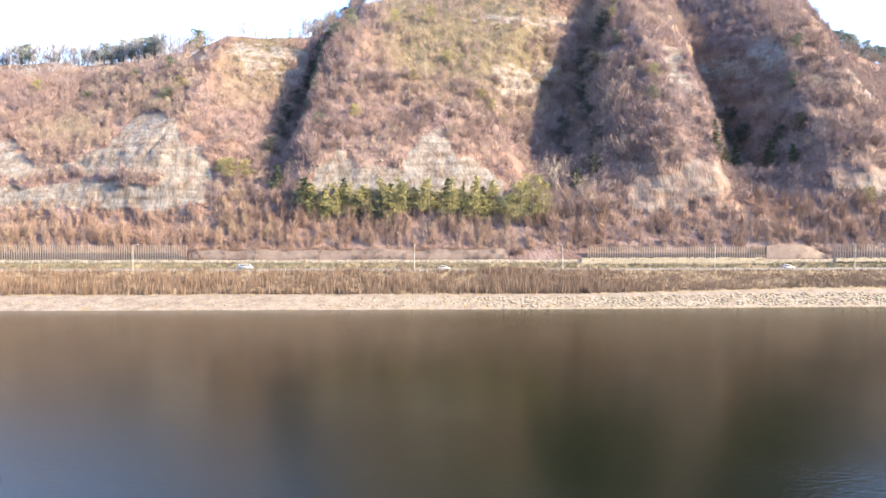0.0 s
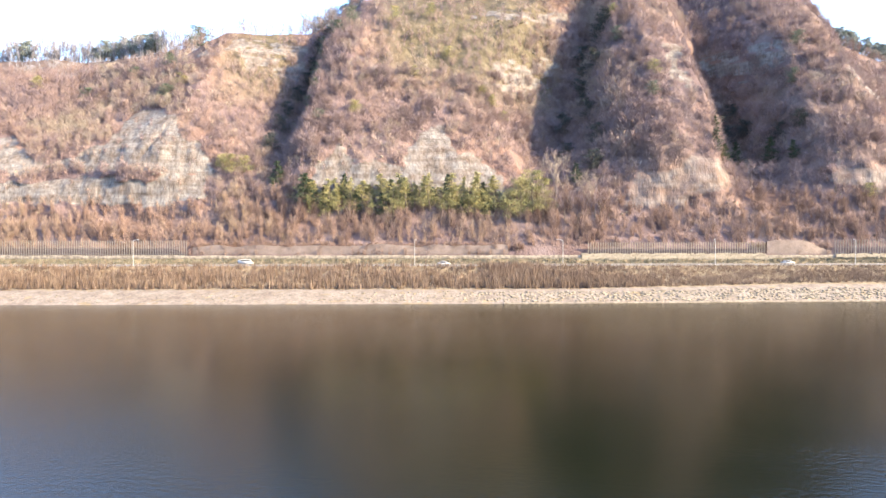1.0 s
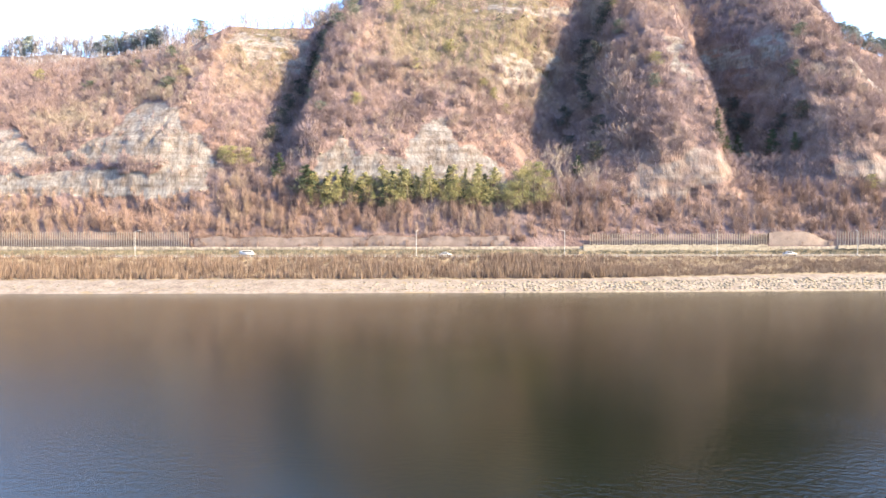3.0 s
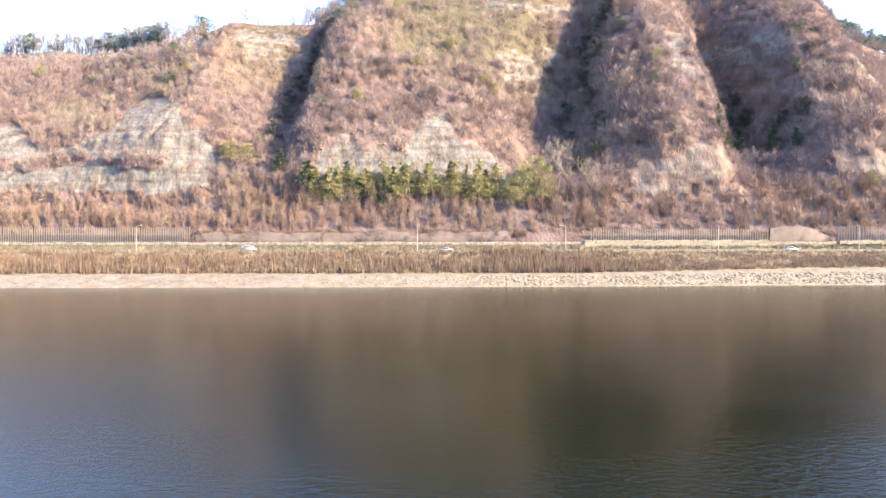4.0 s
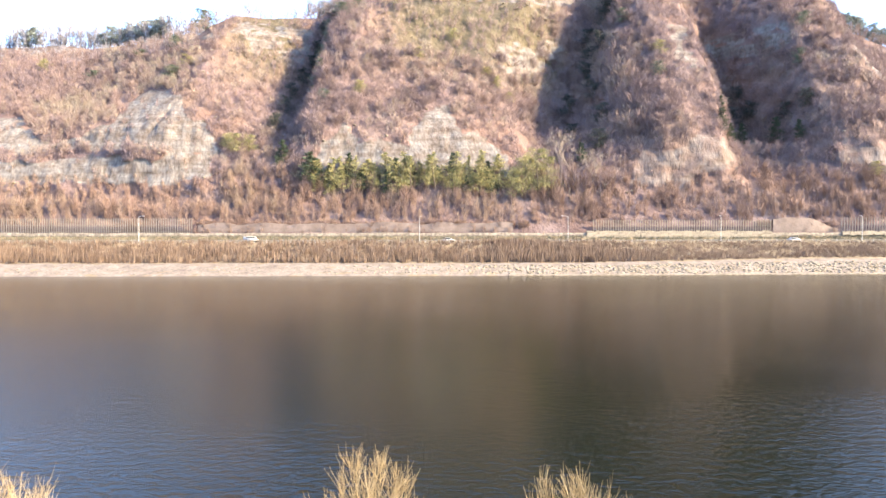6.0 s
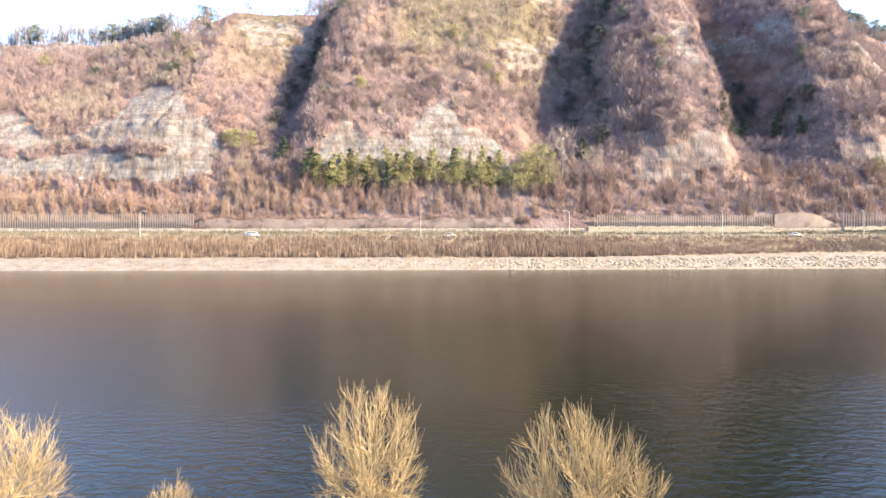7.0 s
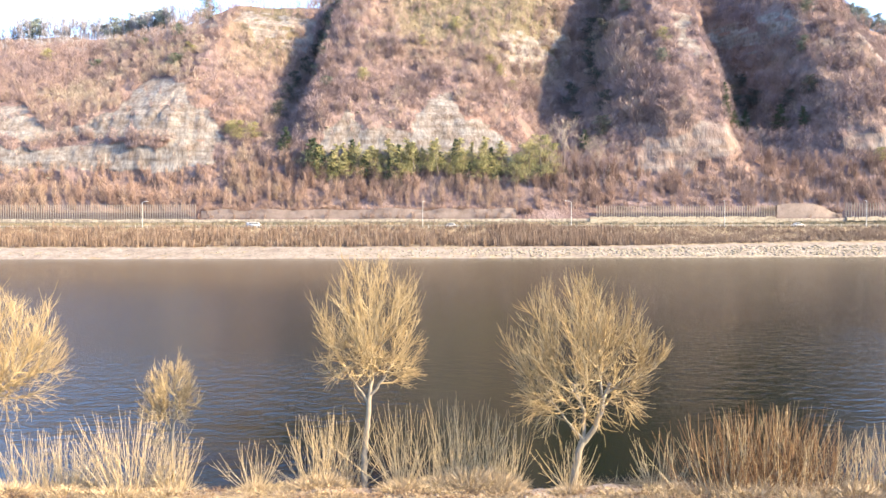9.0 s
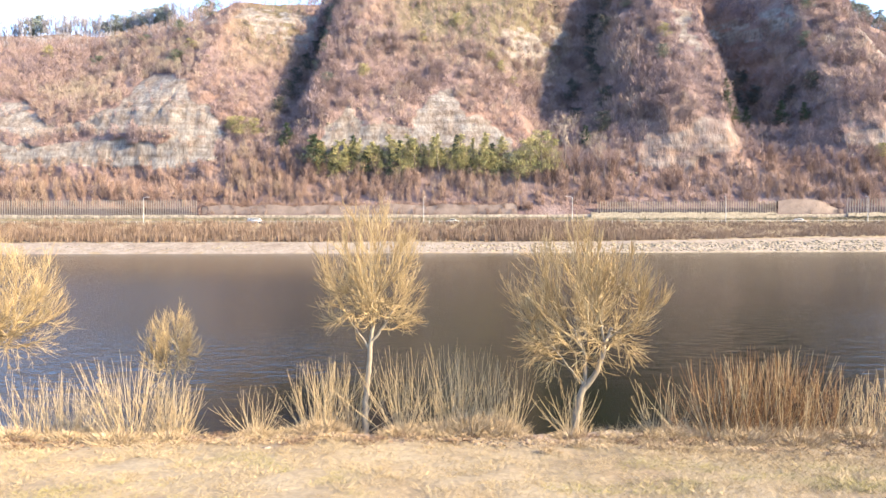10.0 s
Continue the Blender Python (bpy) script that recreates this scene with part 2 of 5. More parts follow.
def water_material():
    m = bpy.data.materials.new("river_water")
    m.use_nodes = True
    t = m.node_tree
    N, L = t.nodes, t.links
    b = N["Principled BSDF"]
    co = N.new("ShaderNodeTexCoord")
    n0 = N.new("ShaderNodeTexNoise")
    n0.inputs["Scale"].default_value = 0.03
    L.new(co.outputs["Object"], n0.inputs[0])
    r = N.new("ShaderNodeValToRGB")
    r.color_ramp.elements[0].position, r.color_ramp.elements[0].color = 0.35, (0.0042, 0.0054, 0.0018, 1)
    r.color_ramp.elements[1].position, r.color_ramp.elements[1].color = 0.65, (0.0058, 0.0068, 0.002, 1)
    L.new(n0.outputs[0], r.inputs[0])
    b.inputs["IOR"].default_value = 1.33
    patch = N.new("ShaderNodeTexNoise")
    patch.inputs["Scale"].default_value, patch.inputs["Detail"].default_value = 0.05, 3
    L.new(co.outputs["Object"], patch.inputs[0])
    pr = N.new("ShaderNodeMapRange")
    pr.inputs[1].default_value, pr.inputs[2].default_value, pr.inputs[3].default_value, pr.inputs[4].default_value = 0.42, 0.66, 0.04, 0.15
    L.new(patch.outputs[0], pr.inputs[0])
    # gusts roughen the water off the near bank; the middle of the river lies calm
    warp = N.new("ShaderNodeVectorMath")
    warp.operation = "MULTIPLY_ADD"
    warp.inputs[1].default_value, warp.inputs[2].default_value = (16, 16, 0), (-8, -8, 0)
    L.new(patch.outputs[1], warp.inputs[0])
    moved = N.new("ShaderNodeVectorMath")
    L.new(co.outputs["Object"], moved.inputs[0])
    L.new(warp.outputs[0], moved.inputs[1])
    xyz = N.new("ShaderNodeSeparateXYZ")
    L.new(moved.outputs[0], xyz.inputs[0])

    def span(src, v0, v1):
        x = N.new("ShaderNodeMapRange")
        x.interpolation_type = "SMOOTHSTEP"
        x.inputs[1].default_value, x.inputs[2].default_value = v0, v1
        if v0 > v1:
            x.inputs[1].default_value, x.inputs[2].default_value, x.inputs[3].default_value, x.inputs[4].default_value = v1, v0, 1.0, 0.0
        L.new(src, x.inputs[0])
        return x.outputs[0]

    def both(op, p, q):
        x = N.new("ShaderNodeMath")
        x.operation, x.use_clamp = op, True
        L.new(p, x.inputs[0])
        L.new(q, x.inputs[1])
        return x.outputs[0]

    near = N.new("ShaderNodeMapRange")
    near.inputs[3].default_value, near.inputs[4].default_value = 0.0, 0.3
    L.new(both("MULTIPLY", both("MULTIPLY", span(xyz.outputs[0], 2, -7), span(xyz.outputs[1], 17, 25)), span(xyz.outputs[1], 44, 30)), near.inputs[0])
    gust = both("MULTIPLY", span(xyz.outputs[0], -1, 13), both("MULTIPLY", span(xyz.outputs[1], 58, 40), span(xyz.outputs[1], 18, 27)))
    half = N.new("ShaderNodeValue")
    half.outputs[0].default_value = 0.2
    calm = both("MAXIMUM", span(xyz.outputs[0], 3, -4), span(xyz.outputs[1], 24, 34))
    chop = both("ADD", both("MAXIMUM", near.outputs[0], both("MULTIPLY", gust, half.outputs[0])), both("MULTIPLY", calm, pr.outputs[0]))
    # the base colour turns lighter and browner towards the far bank
    far_tone = N.new("ShaderNodeMix")
    far_tone.data_type = "RGBA"
    far_tone.inputs[7].default_value = (0.011, 0.0088, 0.0022, 1)
    L.new(span(xyz.outputs[1], 60, 170), far_tone.inputs[0])
    L.new(r.outputs[0], far_tone.inputs[6])
    L.new(far_tone.outputs[2], b.inputs["Base Color"])
    # a light breeze ruffles one side of the river
    ruffle = N.new("ShaderNodeMapRange")
    ruffle.inputs[3].default_value, ruffle.inputs[4].default_value = 0.165, 0.255
    breeze = span(xyz.outputs[0], 13, -24)
    clear = both("MAXIMUM", span(xyz.outputs[1], 19, 27), span(xyz.outputs[0], -6, -10))
    L.new(both("MULTIPLY", both("MULTIPLY", breeze, clear), span(xyz.outputs[1], 120, 60)), ruffle.inputs[0])
    L.new(ruffle.outputs[0], b.inputs["Roughness"])
    # reflection strength is also set by place: brighter left, dimmer right
    gloss = N.new("ShaderNodeMapRange")
    gloss.inputs[3].default_value, gloss.inputs[4].default_value = 0.115, 0.46
    L.new(both("MULTIPLY", breeze, clear), gloss.inputs[0])
    L.new(gloss.outputs[0], b.inputs["Specular IOR Level"])
    last = None
    for scale, stretch, dist in ((1.15, (1, 1.4, 1), 0.27), (2.8, (1, 1.3, 1), 0.08)):
        mp = N.new("ShaderNodeMapping")
        mp.inputs["Scale"].default_value = stretch
        mp.inputs["Rotation"].default_value = (0, 0, 0.35)
        L.new(co.outputs["Object"], mp.inputs[0])
        n = N.new("ShaderNodeTexNoise")
        n.inputs["Scale"].default_value, n.inputs["Detail"].default_value, n.inputs["Distortion"].default_value = scale, 2, 0.6
        L.new(mp.outputs[0], n.inputs[0])
        bp = N.new("ShaderNodeBump")
        bp.inputs["Distance"].default_value = dist
        L.new(chop, bp.inputs["Strength"])
        L.new(n.outputs[0], bp.inputs["Height"])
        if last:
            L.new(last.outputs[0], bp.inputs["Normal"])
        last = bp
    L.new(last.outputs[0], b.inputs["Normal"])
    return m


HILL = hill_material()
WATER = water_material()
GROUND = material("dry_meadow", [(0.1159, 0.08131, 0.0448), (0.1681, 0.1288, 0.07421), (0.2071, 0.1664, 0.1009)], 0.45, fine=7, bump=0.6, bump_scale=9, bump_dist=0.06)
STONE = material("riprap_stone", [(0.1201, 0.09976, 0.0672), (0.1766, 0.1531, 0.1033)], 0.8, fine=5, bump=0.4, attr="tint", attr_colours=[(0.087, 0.07224, 0.05292), (0.161, 0.1342, 0.09576), (0.2088, 0.1806, 0.131)])
STONE_BLOCK = material("pale_wall_stone", [(0.176, 0.1454, 0.102), (0.32, 0.2686, 0.1875)], 0.35, fine=3, bump=0.5)
CONCRETE = material("weathered_concrete", [(0.134, 0.112, 0.0836), (0.186, 0.158, 0.122)], 0.35, fine=1.2, fine_amount=0.7, bump=0.2)
SHOTCRETE = material("sprayed_concrete", [(0.09, 0.068, 0.056), (0.135, 0.105, 0.088)], 0.3, fine=3, bump=0.5, bump_scale=1.5, bump_dist=0.2)
ASPHALT = material("worn_asphalt", [(0.09, 0.085, 0.08), (0.15, 0.14, 0.13)], 0.4, fine=6, bump=0.1)
REVETMENT = material("pale_rubble_face", [(0.1197, 0.09309, 0.07095), (0.1654, 0.1357, 0.1032), (0.1936, 0.1627, 0.129)], 0.35, fine=1.6, fine_amount=0.5, bump=0.8, bump_scale=1.8, bump_dist=0.25, stretch=(0.88, 0.87, 0.86))
EARTH = material("dark_bank_earth", [(0.0975, 0.06656, 0.046), (0.18, 0.134, 0.095), (0.225, 0.176, 0.13)], 1.6, fine=18, bump=0.6, bump_scale=12, bump_dist=0.02)
PALE_POST = material("weathered_tan_posts", [(0.17, 0.14, 0.1), (0.22, 0.185, 0.14)], 1.2, rough=0.75, bump=0.1)
RUST = material("rusty_steel", [(0.129, 0.109, 0.0896), (0.18, 0.158, 0.132)], 1.2, rough=0.75, bump=0.1)
TWIG = material("bare_twigs", [(0.1348, 0.09363, 0.08442), (0.1966, 0.1496, 0.14)], 0.12, bump=0, attr="tint",
                attr_colours=[(0.09801, 0.07318, 0.07829), (0.1758, 0.1313, 0.132), (0.2046, 0.1398, 0.1209), (0.2397, 0.1808, 0.1455), (0.2664, 0.2282, 0.1621)])
# skyline twigs are lightened and greyed to stand in for haze
RIDGE_TWIG = material("haze_greyed_twigs", [(0.159, 0.1364, 0.1264), (0.2321, 0.218, 0.2095)], 0.12, bump=0, attr="tint",
                attr_colours=[(0.16, 0.15, 0.16), (0.235, 0.22, 0.23), (0.285, 0.275, 0.28), (0.31, 0.31, 0.3)])
THICKET = material("brown_thicket_twigs", [(0.1295, 0.08037, 0.05984), (0.189, 0.1282, 0.09914)], 0.12, bump=0, attr="tint",
                attr_colours=[(0.1044, 0.06595, 0.05099), (0.1724, 0.1099, 0.08465), (0.2162, 0.1496, 0.1138), (0.2414, 0.1848, 0.1246)])
REED = material("dry_reeds", [(0.1123, 0.07719, 0.0491), (0.1641, 0.1192, 0.08236)], 0.2, bump=0, attr="tint", attr_colours=[(0.04883, 0.02887, 0.02038), (0.1367, 0.0894, 0.06114), (0.2051, 0.1518, 0.1065)])
SCRUB = material("verge_scrub", [(0.1013, 0.0924, 0.06), (0.1688, 0.1478, 0.102)], 0.2, bump=0, attr="tint", attr_colours=[(0.06075, 0.05808, 0.0408), (0.1148, 0.1069, 0.0696), (0.2025, 0.1782, 0.12)])
NEEDLE = material("pine_needles", [(0.08155, 0.1041, 0.0348), (0.1789, 0.1802, 0.06273)], 0.4, bump=0, attr="tint", attr_colours=[(0.1013, 0.1014, 0.045), (0.243, 0.2145, 0.09375), (0.3915, 0.3185, 0.1375)])
BLUE_NEEDLE = material("dark_pine_needles", [(0.0236, 0.0381, 0.0204), (0.0472, 0.0606, 0.0292)], 0.4, bump=0, attr="tint", attr_colours=[(0.0149, 0.0254, 0.0146), (0.0371, 0.0508, 0.0262), (0.0674, 0.0764, 0.035)])
# gully shade is put into this darker, bluer needle colour
SHADE_NEEDLE = material("gully_shaded_needles", [(0.024, 0.03, 0.026), (0.045, 0.05, 0.042)], 0.4, bump=0, attr="tint", attr_colours=[(0.018, 0.022, 0.02), (0.034, 0.04, 0.034), (0.058, 0.062, 0.05)])
# distant haze is mixed into these needles as a paler, greyer colour
HAZY_NEEDLE = material("haze_paled_needles", [(0.144, 0.1783, 0.16), (0.256, 0.2712, 0.224)], 0.4, bump=0, attr="tint", attr_colours=[(0.112, 0.1395, 0.136), (0.208, 0.2325, 0.2), (0.32, 0.3255, 0.264)])
RIDGE_NEEDLE = material("grey_green_ridge_needles", [(0.06053, 0.08534, 0.06202), (0.1211, 0.1357, 0.08877)], 0.4, bump=0, attr="tint", attr_colours=[(0.03822, 0.0569, 0.04438), (0.09516, 0.1138, 0.07965), (0.1729, 0.1711, 0.1064)])
BARK = material("pine_bark", [(0.0811, 0.0606, 0.047), (0.139, 0.109, 0.0815)], 1.5, bump=0.4)
WILLOW_BARK = material("pale_willow_bark", [(0.13, 0.105, 0.075), (0.205, 0.175, 0.128)], 3.0, fine=22, bump=0.7, bump_scale=14, bump_dist=0.02, stretch=(1, 1, 0.35))
WILLOW_TWIG = material("golden_willow_twigs", [(0.1677, 0.1122, 0.04065), (0.2355, 0.1694, 0.07314)], 1.2, bump=0, attr="tint", attr_colours=[(0.1677, 0.1122, 0.05288), (0.2607, 0.1899, 0.09412), (0.3111, 0.2508, 0.1472)])
OSIER = material("dry_osier_stems", [(0.2079, 0.1386, 0.06445), (0.2864, 0.2079, 0.1081)], 1.0, bump=0, attr="tint", attr_colours=[(0.2181, 0.1488, 0.07618), (0.3271, 0.2446, 0.1348), (0.3964, 0.3251, 0.1994)])
RED_OSIER = material("russet_osier_stems", [(0.1143, 0.05392, 0.01807), (0.1616, 0.08819, 0.03006)], 1.0, bump=0, attr="tint", attr_colours=[(0.07532, 0.03254, 0.01448), (0.1462, 0.07729, 0.03159), (0.1994, 0.1261, 0.05595)])
STRAW = material("straw_grass", [(0.1823, 0.1332, 0.06336), (0.2462, 0.193, 0.1007)], 0.6, bump=0, attr="tint", attr_colours=[(0.1597, 0.1081, 0.05405), (0.2544, 0.1891, 0.1035), (0.31, 0.2451, 0.1444), (0.31, 0.2451, 0.1444), (0.1823, 0.1641, 0.04997)])
DRY = material("peach_dead_grass", [(0.2242, 0.1624, 0.09109), (0.3186, 0.2436, 0.1447)], 0.8, bump=0, attr="tint", attr_colours=[(0.1534, 0.1021, 0.05787), (0.3009, 0.2239, 0.1286), (0.3894, 0.3039, 0.1843)])
LEAF = material("dead_leaves", [(0.1, 0.06, 0.035), (0.17, 0.11, 0.07)], 2.0, bump=0, attr="tint", attr_colours=[(0.075, 0.042, 0.025), (0.15, 0.095, 0.055), (0.22, 0.165, 0.1)])
WHITE_PAINT = material("white_car_paint", [(0.24, 0.235, 0.22), (0.27, 0.265, 0.25)], 1.0, rough=0.3, bump=0, spec=0.5, fine_amount=0.05)
CAR_GLASS = material("dark_car_glass", [(0.03, 0.035, 0.04), (0.04, 0.045, 0.05)], 1.0, rough=0.1, bump=0, spec=0.6, fine_amount=0.05)
TYRE = material("black_tyre", [(0.02, 0.02, 0.02), (0.035, 0.035, 0.035)], 2.0, bump=0.1)
LAMP_STEEL = material("pale_painted_steel", [(0.294, 0.28, 0.252), (0.35, 0.336, 0.308)], 1.5, rough=0.5, bump=0.05)
LAMP_GLASS = material("milky_lamp_glass", [(0.6, 0.6, 0.58), (0.7, 0.7, 0.68)], 2.0, rough=0.3, bump=0)


# ---- mesh helpers ----
def mesh_of(name, verts, faces, mat, smooth=False, **attrs):
    me = bpy.data.meshes.new(name)
    verts = np.asarray(verts, np.float32)
    faces = np.asarray(faces, np.int32)
    me.vertices.add(len(verts))
    me.vertices.foreach_set("co", verts.ravel())
    k = faces.shape[1]
    me.loops.add(faces.size)
    me.loops.foreach_set("vertex_index", faces.ravel())
    me.polygons.add(len(faces))
    me.polygons.foreach_set("loop_start", np.arange(0, faces.size, k, dtype=np.int32))
    if smooth:
        me.polygons.foreach_set("use_smooth", np.ones(len(faces), bool))
    for key, values in attrs.items():
        at = me.attributes.new(key, "FLOAT", "POINT")
        at.data.foreach_set("value", np.asarray(values, np.float32))
    me.materials.append(mat)
    me.update(calc_edges=True)
    return me


def thing(name, label, category, group="", kind="", place=(0, 0, 0), data=None):
    ob = new(name, data)
    ob.location = place
    return tagged(ob, label, category, group, kind)


def part(name, me, parent, label="", at=(0, 0, 0), kind=""):
    ob = new(name, me)
    ob.parent = parent
    ob.location = at
    return tagged(ob, label, kind=kind)


def bm_mesh(name, bm, mat, smooth=False):
    me = bpy.data.meshes.new(name)
    bm.to_mesh(me)
    bm.free()
    me.materials.append(mat)
    if smooth:
        me.polygons.foreach_set("use_smooth", np.ones(len(me.polygons), bool))
    return me


def box_bm(sx, sy, sz, at=(0, 0, 0), bevel=0.0, bm=None):
    bm = bm or bmesh.new()
    r = bmesh.ops.create_cube(bm, size=1.0, matrix=Matrix.Translation(at) @ Matrix.Diagonal((sx, sy, sz, 1)))
    if bevel:
        edges = list({e for v in r["verts"] for e in v.link_edges})
        bmesh.ops.bevel(bm, geom=edges, offset=bevel, segments=2, affect="EDGES")
    return bm


def grid_faces(rows, cols):
    i = np.arange(rows - 1)[:, None] * cols + np.arange(cols - 1)[None, :]
    return np.stack([i, i + 1, i + cols + 1, i + cols], -1).reshape(-1, 4)


class Tubes:
    """Gathers tapered tubes along bent lines into one mesh."""
    def __init__(self):
        self.v, self.f, self.t, self.n = [], [], [], 0

    def add(self, pts, r0, r1, sides=3, tint=0.5):
        pts = np.asarray(pts, float)
        k = len(pts)
        d = np.gradient(pts, axis=0)
        d /= np.linalg.norm(d, axis=1, keepdims=True) + 1e-9
        ref = np.array([0.31, 0.92, 0.23]) if abs(d[0][2]) > 0.8 else np.array([0.0, 0.1, 1.0])
        u = np.cross(d, ref)
        u /= np.linalg.norm(u, axis=1, keepdims=True) + 1e-9
        w = np.cross(d, u)
        rad = np.linspace(r0, r1, k)[:, None, None]
        ang = np.arange(sides) * 2 * np.pi / sides
        ring = pts[:, None] + rad * (u[:, None] * np.cos(ang)[None, :, None] + w[:, None] * np.sin(ang)[None, :, None])
        self.v.append(ring.reshape(-1, 3))
        i = np.arange(k - 1)[:, None] * sides
        j = np.arange(sides)[None, :]
        j2 = (j + 1) % sides
        q = np.stack([i + j, i + j2, i + sides + j2, i + sides + j], -1).reshape(-1, 4) + self.n
        self.f.append(q)
        self.t.append(np.full(k * sides, tint))
        self.n += k * sides

    def mesh(self, name, mat, smooth=True):
        return mesh_of(name, np.concatenate(self.v), np.concatenate(self.f), mat, smooth, tint=np.concatenate(self.t))


def scatter(protos, places, turns, sizes, tints):
    """Many copies of small prototypes (verts, tris, shade) as one set of arrays."""
    V, F, T, n = [], [], [], 0
    rng = np.random.default_rng(3)
    pick = rng.integers(0, len(protos), len(places))
    for k, (pv, pf, ps) in enumerate(protos):
        idx = np.nonzero(pick == k)[0]
        if not len(idx):
            continue
        c, s = np.cos(turns[idx])[:, None], np.sin(turns[idx])[:, None]
        sz = sizes[idx]
        x = (pv[None, :, 0] * c - pv[None, :, 1] * s) * sz[:, :1]
        y = (pv[None, :, 0] * s + pv[None, :, 1] * c) * sz[:, :1]
        z = pv[None, :, 2] * sz[:, 1:2]
        v = np.stack([x, y, z], -1) + places[idx][:, None, :]
        V.append(v.reshape(-1, 3))
        off = n + np.arange(len(idx)) * len(pv)
        F.append((pf[None] + off[:, None, None]).reshape(-1, pf.shape[1]))
        T.append(np.clip(tints[idx][:, None] + ps[None, :], 0, 1).ravel())
        n += len(idx) * len(pv)
    return np.concatenate(V), np.concatenate(F), np.concatenate(T)


def blades(base, tip, width, rng, bend=0.0):
    """Thin three-cornered blades from base points to tips."""
    base, tip = np.asarray(base), np.asarray(tip)
    d = tip - base
    side = np.cross(d, rng.normal(size=d.shape))
    side /= np.linalg.norm(side, axis=1, keepdims=True) + 1e-9
    w = np.asarray(width).reshape(-1, 1)
    v = np.stack([base - side * w, base + side * w, tip], 1)
    n = len(base)
    return v.reshape(-1, 3), np.arange(3 * n).reshape(n, 3)


# ---- ground, river, hill ----
def lines(*spans):
    out = []
    for a0, b0, st in spans:
        out.append(np.arange(a0, b0, st))
    return np.concatenate(out)


def ground_z(x, y):
    """One sheet: the near meadow, the river bed and the far bank up to the road."""
    shore = 17.35 + 0.45 * fbm(np.asarray(x) / 2.3, 0.5, 61, 3) + 0.02 * np.asarray(x)
    near = np.interp(y - shore, [-1500, -200, -60, -17, -4, -0.9, -0.25, 0.15, 1.5, 6, 25, 60], [9, 4, 2.1, 0.75, 0.30, 0.15, 0.07, -0.12, -0.35, -0.9, -2.5, -3])
    near = near + (y < shore + 1) * (0.07 * fbm(x / 0.9, y / 0.9, 63, 3) + 0.10 * fbm(x / 4.0, y / 4.0, 64, 2))
    yy = y - shift(x) + (shift(x) - road_shift(x)) * step(214, 234, y)
    far = np.interp(yy, [120, 185, 197, 199, 209.5, 212, 216, 230, 234.5, 236, 246.5, 247.5, 250, 4000], [-3, -2.5, -0.9, 0.0, 2.55, 2.8, 3.4, 7.0, 8.8, 9.0, 9.0, 9.5, 11.75, 11.75])
    rise = step(30, 115, x)
    far = far + rise * np.interp(yy, [199, 209.5, 216, 228, 234], [0, 0.7, 1.0, 0.5, 0])
    far = far + (yy > 198) * (yy < 234) * 0.22 * fbm(x / 3.0, yy / 3.0, 65, 3)
    return np.where(y < 90, near, far)


gx = lines((-2500, -300, 100), (-300, -150, 6), (-150, -14, 2.0), (-14, 14, 0.2), (14, 150, 2.0), (150, 300, 6), (300, 2501, 100))
gy = lines((-2500, -60, 80), (-60, 8, 4), (8, 12, 0.5), (12, 19, 0.10), (19, 30, 1.0), (30, 195, 8), (195, 256, 0.9), (256, 300, 20), (300, 4001, 200))
X, Y = np.meshgrid(gx, gy)
thing("ground", "dry straw-coloured river meadow and banks", "ground", kind="structure",
      data=mesh_of("ground", np.stack([X, Y, ground_z(X, Y)], -1).reshape(-1, 3), grid_faces(len(gy), len(gx)), GROUND, True))
wv = np.array([(-2500, 14, 0), (2500, 14, 0), (2500, 215, 0), (-2500, 215, 0)])
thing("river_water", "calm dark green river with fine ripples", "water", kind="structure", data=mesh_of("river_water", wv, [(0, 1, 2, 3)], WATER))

hx = lines((-900, -240, 20), (-240, 250, 1.0), (250, 901, 20))
S = np.concatenate([np.linspace(0, 1, 190)])
X = np.repeat(hx[None], len(S), 0)
R = ridge(hx)[None]
Z = 12.2 + (R - 12.2) * S[:, None]
Yh = front(X, Z) + 10 * S[:, None] ** 10
back = [3, 6, 10, 16, 22, 28, 40, 55, 120, 400, 1500]
Xb = np.repeat(hx[None], len(back), 0)
Yb = np.stack([Yh[-1] + d for d in back])
Zb = np.stack([np.maximum(behind(hx, d), 20) for d in back])
skirt = np.stack([hx, Yh[0] - 0.6, np.full(len(hx), 9.0)], -1)
V = np.concatenate([skirt, np.stack([X, Yh, Z], -1).reshape(-1, 3), np.stack([Xb, Yb, Zb], -1).reshape(-1, 3)])
low, high = bands(X, Z)
rock = np.clip(low + high, 0, 1)
grass = np.clip(step(62, 100, Z) * (step(-40, -10, X) * (1 - step(45, 62, X)) + step(-100, -80, X) * (1 - step(-70, -60, X))) + 0.45 * fbm(X / 20, Z / 20, 71) - 0.04, 0, 1)
pad = np.zeros(len(hx))
tail = np.zeros(len(hx) * len(back))
faces = grid_faces(len(S) + 1 + len(back), len(hx))
rock_all, grass_all = np.concatenate([pad, rock.ravel(), tail]), np.concatenate([pad, grass.ravel(), tail + 0.3])
low_all, high_all = np.concatenate([pad, low.ravel(), tail]), np.concatenate([pad, high.ravel(), tail])


def hill_piece(name, label, category, chosen):
    """One piece of the hill's skin, cut out along the grid."""
    used, index = np.unique(faces[chosen], return_inverse=True)
    thing(name, label, category, kind="structure", data=mesh_of(name, V[used], index.reshape(-1, 4), HILL, True, rock=rock_all[used], grass=grass_all[used]))


